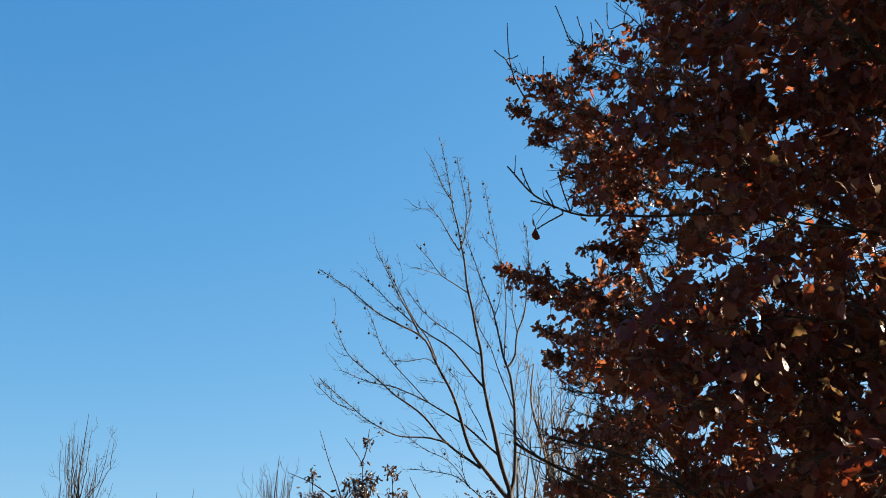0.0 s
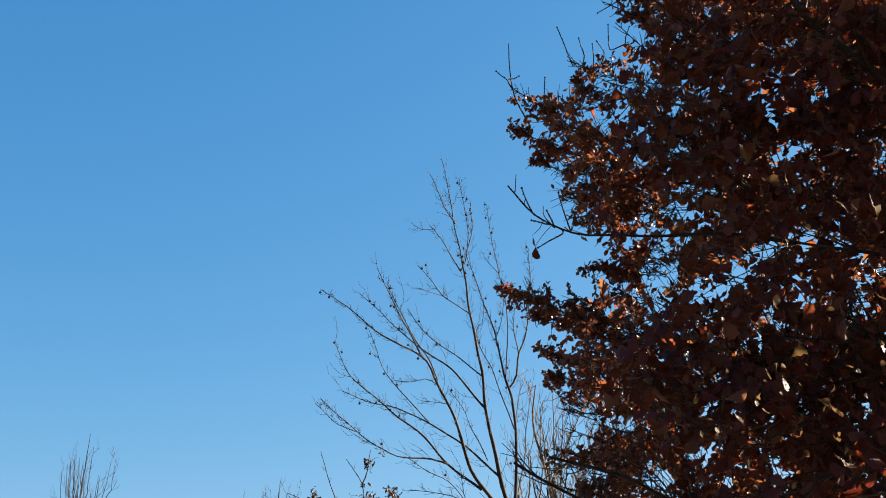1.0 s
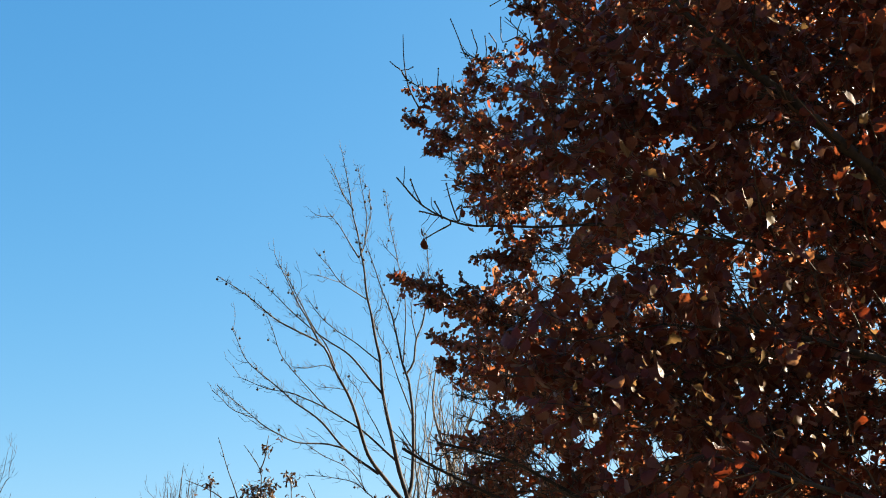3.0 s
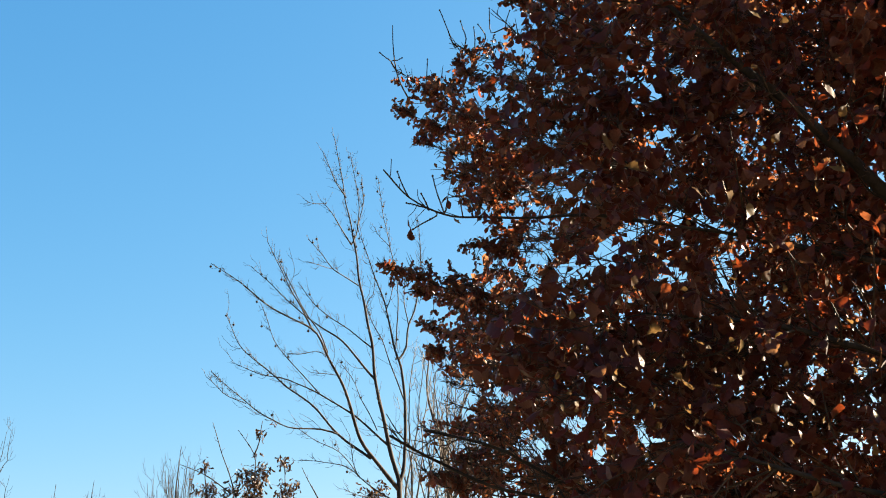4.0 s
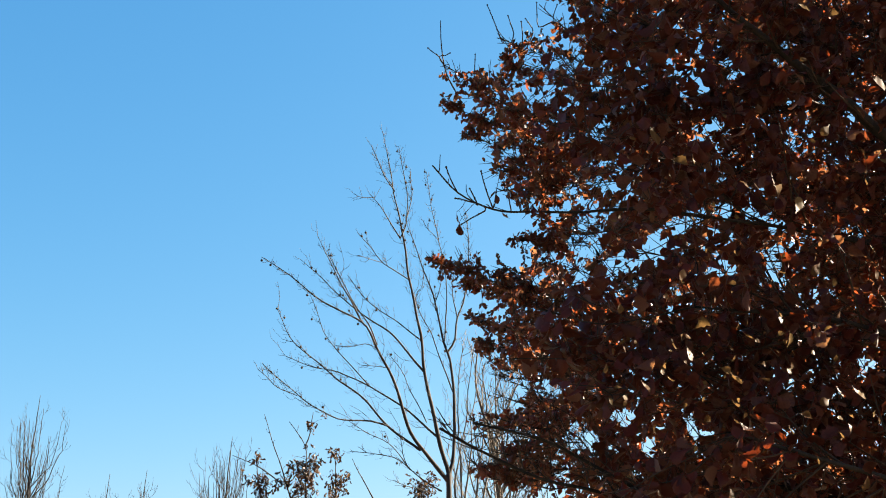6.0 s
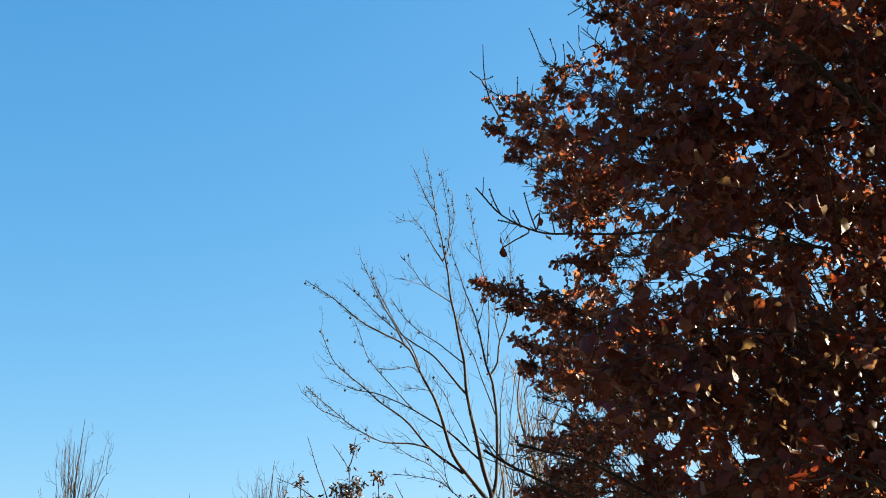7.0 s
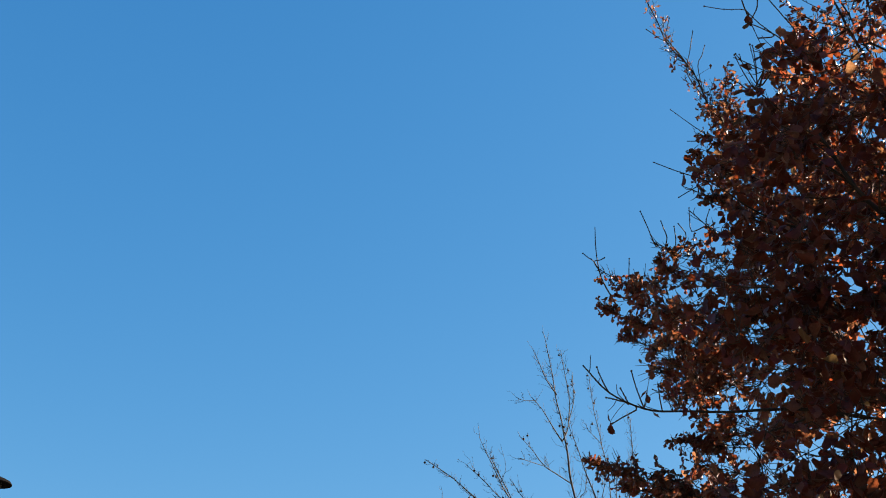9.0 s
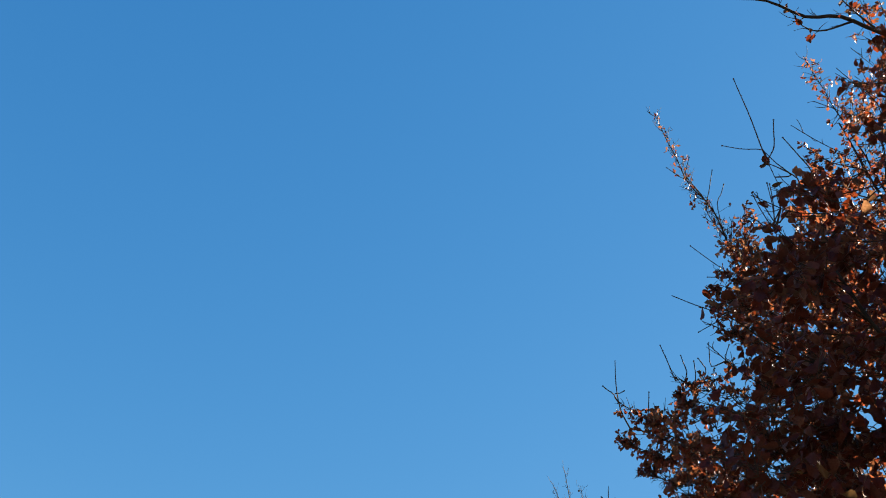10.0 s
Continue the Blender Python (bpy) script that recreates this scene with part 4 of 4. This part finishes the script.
GUM_LOWER = [
    ([(-0.12, 14.10, 5.31), (-0.23, 14.08, 5.57), (-0.46, 14.05, 5.92), (-0.71, 14.01, 6.42), (-0.74, 14.00, 6.51)], 0.01),
    ([(0.46, 14.50, 5.07), (0.06, 14.62, 5.57), (-0.45, 14.73, 5.98), (-0.86, 14.83, 6.39), (-1.15, 14.90, 6.68)], 0.016),
    ([(0.43, 14.50, 5.47), (0.06, 14.39, 5.73), (-0.29, 14.28, 5.99), (-0.50, 14.20, 6.24)], 0.009),
    ([(0.41, 14.40, 4.07), (0.03, 14.50, 4.38), (-0.36, 14.61, 4.81), (-0.83, 14.72, 5.20), (-1.20, 14.81, 5.54), (-1.43, 14.90, 5.99)], 0.018),
    ([(0.03, 14.50, 4.38), (-0.18, 14.39, 4.43), (-0.58, 14.18, 4.42), (-0.90, 14.00, 4.54), (-1.16, 13.82, 4.72), (-1.45, 13.60, 4.96)], 0.012),
    ([(-1.05, 13.80, 4.62), (-1.31, 13.64, 4.72), (-1.49, 13.50, 4.87)], 0.006),
]
GUM_FINE = [
    ([(0.63, 14.50, 4.24), (0.20, 14.58, 4.64), (-0.22, 14.65, 4.92), (-0.61, 14.70, 5.12), (-0.94, 14.75, 5.20), (-1.30, 14.80, 5.35)], 0.015),
    ([(-0.22, 14.60, 4.91), (-0.55, 14.67, 5.28), (-0.77, 14.72, 5.56), (-0.88, 14.76, 5.87), (-1.00, 14.80, 6.15)], 0.008),
    ([(-0.11, 14.20, 5.28), (-0.26, 14.14, 5.34), (-0.45, 14.06, 5.28), (-0.62, 14.00, 5.28)], 0.005),
    ([(0.04, 14.30, 5.07), (-0.14, 14.20, 5.10), (-0.31, 14.10, 5.06)], 0.005),
    ([(0.49, 14.50, 4.43), (0.34, 14.43, 4.70), (0.22, 14.37, 4.97), (0.03, 14.30, 5.24)], 0.007),
    ([(0.67, 14.50, 3.59), (0.41, 14.38, 3.72), (0.14, 14.24, 3.92), (-0.13, 14.12, 3.99), (-0.43, 14.00, 3.99)], 0.009),
]
GUM_LAST = [
    ([(0.27, 14.30, 3.84), (0.07, 14.13, 4.07), (-0.20, 13.96, 4.19), (-0.44, 13.80, 4.32)], 0.007),
    ([(0.28, 14.30, 3.82), (0.19, 14.26, 4.01), (0.15, 14.20, 4.26)], 0.005),
    ([(0.58, 14.40, 3.54), (0.30, 14.18, 3.59), (0.09, 14.00, 3.65)], 0.006),
]


def wispy_twigs(tree, pts, outer, every, length, r0, depth):
    """Long fine twigs that leave a limb at a narrow angle, curve upwards and fork; denser towards its end."""
    r, n, ends = tree.rng, len(pts), []
    i = max(1, int(n * outer))
    while i < n:
        along = (pts[i] - pts[i - 1]).normalized()
        side = along.cross(aim(r)).normalized()
        ln = length * r.uniform(0.3, 1.0) * (1 - 0.35 * i / n)
        a = pts[i] + (along * 0.9 + side * r.uniform(0.5, 1.1)).normalized() * ln * 0.45
        b = a + (along * 1.1 + side * r.uniform(0.1, 0.5) + Vector((0, 0, 0.35))).normalized() * ln * 0.55
        t = tree.twig([pts[i], a, b], r0, r0 * 0.55, 3, 0.06, 0.02)
        ends.append(t[-1])
        if depth:
            ends += wispy_twigs(tree, t, 0.35, 3, length * 0.45, r0 * 0.75, depth - 1)
        i += max(1, round(every * r.uniform(0.5, 1.6)))
    return ends


gum_ends = []
for ctrl, r in GUM_LEADERS + GUM_LEFT + GUM_SIDE + GUM_LOWER + GUM_FINE + GUM_LAST:
    pts = gum.limb(ctrl, r, 0.0036, 7, 0.085, 0.035)
    gum_ends += bare_twigs(gum, pts, 2, 0.24, 0.0026, 0, 0.15, 0.1)
    gum_ends += bare_twigs(gum, pts, 2, 0.22, 0.0027, 1, 0.45, 0.1)
    gum_ends += wispy_twigs(gum, pts, 0.42, 1, 0.22, 0.0026, 1)
    if r > 0.011:
        wispy_twigs(gum, pts, 0.1, 4, 0.6, 0.0036, 1)
gum.finish()
balls = Shell()
balls.knob(Vector((0, 0, -0.04)), 0.016)
balls.tube([Vector((0, 0, 0)), Vector((0.003, 0, -0.04))], [0.002, 0.002], 3)
ball_mesh = balls.mesh("seed_ball", seed_ball_brown)
for p in gum.rng.sample(gum_ends, min(70, len(gum_ends))):
    part("seed_ball", ball_mesh, gum.root, at=Matrix.Translation(p - gum.base))

# ---- slender bare tree behind ----
slim = Tree("bare_tree", (2.0, 22.0, 0), "slender pale-barked leafless tree with fine upright twigs", "tree", pale_bark, 8)
slim.limb([(2.0, 22, -0.1), (1.98, 22, 2.5), (1.95, 22, 4.55), (1.86, 22, 5.4), (1.57, 22, 6.56), (1.63, 22, 7.32)], 0.12, 0.012, 8, 0.2, 0.03, "trunk")
for ctrl, r in (([(1.86, 22, 5.4), (2.19, 22.2, 6.24), (2.53, 22.4, 6.99)], 0.04), ([(1.95, 22, 4.5), (2.5, 21.7, 5.4), (3.0, 21.6, 6.5)], 0.04),
                ([(1.97, 22, 4.0), (1.6, 21.6, 5.0), (1.45, 21.4, 6.0)], 0.03), ([(1.97, 22, 3.8), (2.6, 22.3, 4.6), (3.5, 22.5, 5.6)], 0.035)):
    bare_twigs(slim, slim.limb(ctrl, r, 0.006, 6), 2, 0.8, 0.008, 1, 0.15, 0.6)
for k in range(20):
    a = slim.rng.uniform(0, 6.283)
    low = Vector((1.95, 22, slim.rng.uniform(2.6, 5.2)))
    out = Vector((math.cos(a), math.sin(a), 0)) * slim.rng.uniform(0.4, 1.5)
    high = slim.rng.uniform(1.2, 2.2)
    bare_twigs(slim, slim.limb([low, low + out * 0.6 + Vector((0, 0, high * 0.4)), low + out + Vector((0, 0, high))], 0.025, 0.006, 5), 2, 0.8, 0.008, 1, 0.15, 0.6)
bare_twigs(slim, [p for p, r in slim.nodes if p.z > 4.6 and r < 0.09][:22], 1, 0.9, 0.008, 1, 0.1, 0.6)
slim.finish()

# ---- many-stemmed sapling beside it ----
sapling = Tree("bare_tree", (1.30, 20.0, 0), "leafless sapling with several thin upright stems and fine twigs", "tree", pale_bark, 14)
sapling.limb([(1.30, 20.0, -0.1), (1.31, 20.0, 1.5), (1.29, 20.0, 2.8), (1.28, 20.0, 3.5)], 0.07, 0.045, 8, 0.2, 0.03, "trunk")
for ctrl in (
    [(1.18, 20.0, 4.19), (1.16, 20.2, 5.18), (1.15, 20.4, 6.10), (1.28, 20.6, 7.06)],
    [(1.25, 20.0, 4.19), (1.35, 20.2, 5.08), (1.42, 20.4, 5.80), (1.57, 20.6, 6.65)],
    [(1.42, 20.0, 4.30), (1.59, 20.2, 5.37), (1.92, 20.4, 6.40)],
    [(1.06, 20.0, 4.30), (1.19, 20.2, 4.99), (1.32, 20.4, 6.00), (1.46, 20.6, 6.96)],
    [(1.51, 20.0, 4.20), (1.65, 20.2, 4.98), (1.57, 20.4, 6.00), (1.65, 20.6, 6.65)],
):
    pts = sapling.limb([(1.28, 20.0, 3.4)] + ctrl, 0.024, 0.005, 6, 0.12, 0.05)
    wispy_twigs(sapling, pts, 0.2, 2, 0.7, 0.0055, 1)
    bare_twigs(sapling, pts, 3, 0.4, 0.005, 1, 0.2, 0.3)
sapling.finish()

# ---- young oak with brown leaves ----
young = Tree("young_oak", (-1.05, 15.5, 0), "young oak with sparse clumps of withered brown leaves", "tree", oak_bark, 3)
young.limb([(-1.05, 15.5, -0.1), (-1.04, 15.5, 1.2), (-1.06, 15.5, 2.4)], 0.05, 0.028, 8, 0.2, 0.02, "trunk")
YOUNG_STEMS = [
    [(-1.05, 15.50, 3.64), (-1.06, 15.50, 4.03), (-1.08, 15.50, 4.31), (-1.19, 15.50, 4.50), (-1.29, 15.50, 4.64)],
    [(-1.08, 15.50, 4.31), (-1.01, 15.50, 4.49), (-0.98, 15.50, 4.76)],
    [(-1.24, 15.50, 3.64), (-1.37, 15.50, 4.02), (-1.51, 15.50, 4.40), (-1.62, 15.50, 4.74)],
    [(-0.67, 15.50, 3.63), (-0.67, 15.50, 3.95), (-0.69, 15.50, 4.23)],
    [(-0.18, 15.50, 3.63), (-0.34, 15.50, 3.91), (-0.46, 15.50, 4.15)],
    [(-1.63, 15.50, 3.64), (-1.68, 15.50, 3.96), (-1.71, 15.50, 4.24)],
    [(0.30, 15.50, 3.51), (0.42, 15.50, 3.70), (0.50, 15.50, 3.88)],
    [(-1.35, 15.50, 3.82), (-1.65, 15.50, 4.04), (-2.01, 15.50, 4.20)],
]
# leafy clumps: place, radius, twigs
YOUNG_CLUMPS = [
    (-1.07, 15.50, 3.89, 0.20, 60),
    (-1.00, 15.50, 4.13, 0.10, 14),
    (-1.18, 15.50, 4.01, 0.11, 16),
    (-1.13, 15.50, 3.70, 0.17, 40),
    (-0.68, 15.50, 4.17, 0.07, 13),
    (-0.61, 15.50, 3.81, 0.15, 26),
    (-0.69, 15.50, 3.69, 0.13, 22),
    (-1.69, 15.50, 4.10, 0.07, 7),
    (-1.69, 15.50, 3.81, 0.12, 26),
    (-1.58, 15.50, 3.70, 0.11, 18),
    (-1.33, 15.50, 3.82, 0.10, 14),
    (-0.96, 15.50, 4.56, 0.09, 6),
    (0.50, 15.50, 3.78, 0.16, 34),
    (0.42, 15.50, 3.66, 0.15, 26),
]
for ctrl in YOUNG_STEMS:
    foot = Vector(ctrl[0])
    root = [Vector((-1.06, 15.5, 2.35)), Vector((-1.06, 15.5, 2.4)).lerp(foot, 0.6)] if foot.z < 3.6 else []
    pts = young.limb(root + ctrl, 0.011, 0.004, 5, 0.08, 0.02)
    bare_twigs(young, pts, 3, 0.16, 0.004, 0, 0.4, 0.2)
for x, y, z, r, n in YOUNG_CLUMPS:
    for k in range(n):
        p = Vector((x, y, z)) + Vector((young.rng.gauss(0, 0.55), young.rng.gauss(0, 0.7), young.rng.gauss(0, 0.55))) * r
        root = young.nearest(p - Vector((0, 0, 0.06)))[0]
        young.twig([root, root.lerp(p, 0.6) + Vector((0, 0, 0.02)), p], 0.003, 0.002, 3)
        cluster(young, p, Vector((0, 0, -0.9)) + aim(young.rng, 0.35), young.rng.randint(2, 4), 0.075, young.small)
young.finish()
part("foliage", leaf_mass("foliage", young.small, NARROW_LEAVES, young_leaf, young.base, young.rng), young.root, "withered brown leaves", "stuff")


# ---- far trees ----
def far_tree(x, y, top, width, seed, count):
    """A tall far tree: long leafless branches that rise steeply side by side, with fine twigs at a narrow angle."""
    t = Tree("bare_tree", (x, y, 0), "distant tall leafless tree with steeply ascending branches", "tree", far_bark, seed, "distant bare trees")
    r = t.rng
    t.limb([(x, y, -0.2), (x + 0.1, y, top * 0.4), (x - 0.1, y, top * 0.75), (x + 0.05, y, top)], 0.16, 0.012, 7, 0.6, 0.1, "trunk")
    for k in range(count):
        h = top * r.uniform(0.32, 0.72)
        a = r.uniform(0, 6.283)
        w = width * r.uniform(0.25, 1.0) * (1.1 - 0.6 * h / top)
        rise = min(top * r.uniform(0.88, 0.99), h + r.uniform(2.8, 5.5)) - 0.5 * w
        out = Vector((math.cos(a) * w, math.sin(a) * w, 0))
        pts = t.limb([(x, y, h), Vector((x, y, h + (rise - h) * 0.3)) + out * 0.6, Vector((x, y, h + (rise - h) * 0.65)) + out * 0.9, Vector((x, y, rise)) + out], 0.032, 0.009, 5, 0.3, 0.14)
        wispy_twigs(t, pts, 0.25, 3, 1.5, 0.010, 1)
    t.finish()


far_tree(-17.9, 60, 14.6, 2.0, 21, 50)
far_tree(-7.6, 55, 11.4, 2.2, 22, 46)
far_tree(-15.1, 64, 11.3, 1.5, 23, 16)
far_tree(-13.6, 66, 11.8, 1.4, 24, 18)


# ---- street lamp ----
def lathe(profile, n=28):
    s = Shell()
    for r, z in profile:
        for k in range(n):
            a = 2 * math.pi * k / n
            s.v.append(Vector((r * math.cos(a), r * math.sin(a), z)))
    for i in range(len(profile) - 1):
        for k in range(n):
            a, b = i * n + k, i * n + (k + 1) % n
            s.f.append((a, b, b + n, a + n))
    s.f.append(tuple(reversed(range(n))))
    s.f.append(tuple((len(profile) - 1) * n + k for k in range(n)))
    return s


def street_lamp(x, y, top):
    root = thing("street_lamp", (x, y, 0), "black metal post-top street lamp with a saucer-shaped shade", "street lamp")
    part("base", lathe([(0.13, -0.05), (0.13, 0.25), (0.10, 0.32), (0.06, 0.4)]).mesh("base", black_metal), root)
    part("pole", lathe([(0.055, 0.35), (0.045, top - 0.32), (0.06, top - 0.3), (0.06, top - 0.26), (0.04, top - 0.25), (0.04, top - 0.06)]).mesh("pole", black_metal), root)
    shade = part("shade", lathe([(0.10, top - 0.02), (0.20, top - 0.03), (0.221, top - 0.0345), (0.2225, top - 0.035), (0.224, top - 0.033), (0.225, top - 0.022), (0.223, top - 0.02), (0.20, top + 0.005), (0.10, top + 0.05), (0.03, top + 0.065)]).mesh("shade", black_metal), root, "shallow black saucer shade")
    part("lens", lathe([(0.045, top - 0.10), (0.09, top - 0.08), (0.10, top - 0.021)]).mesh("lens", lamp_lens), shade, "dull glass lens")


street_lamp(-7.17, 14.0, 6.07)
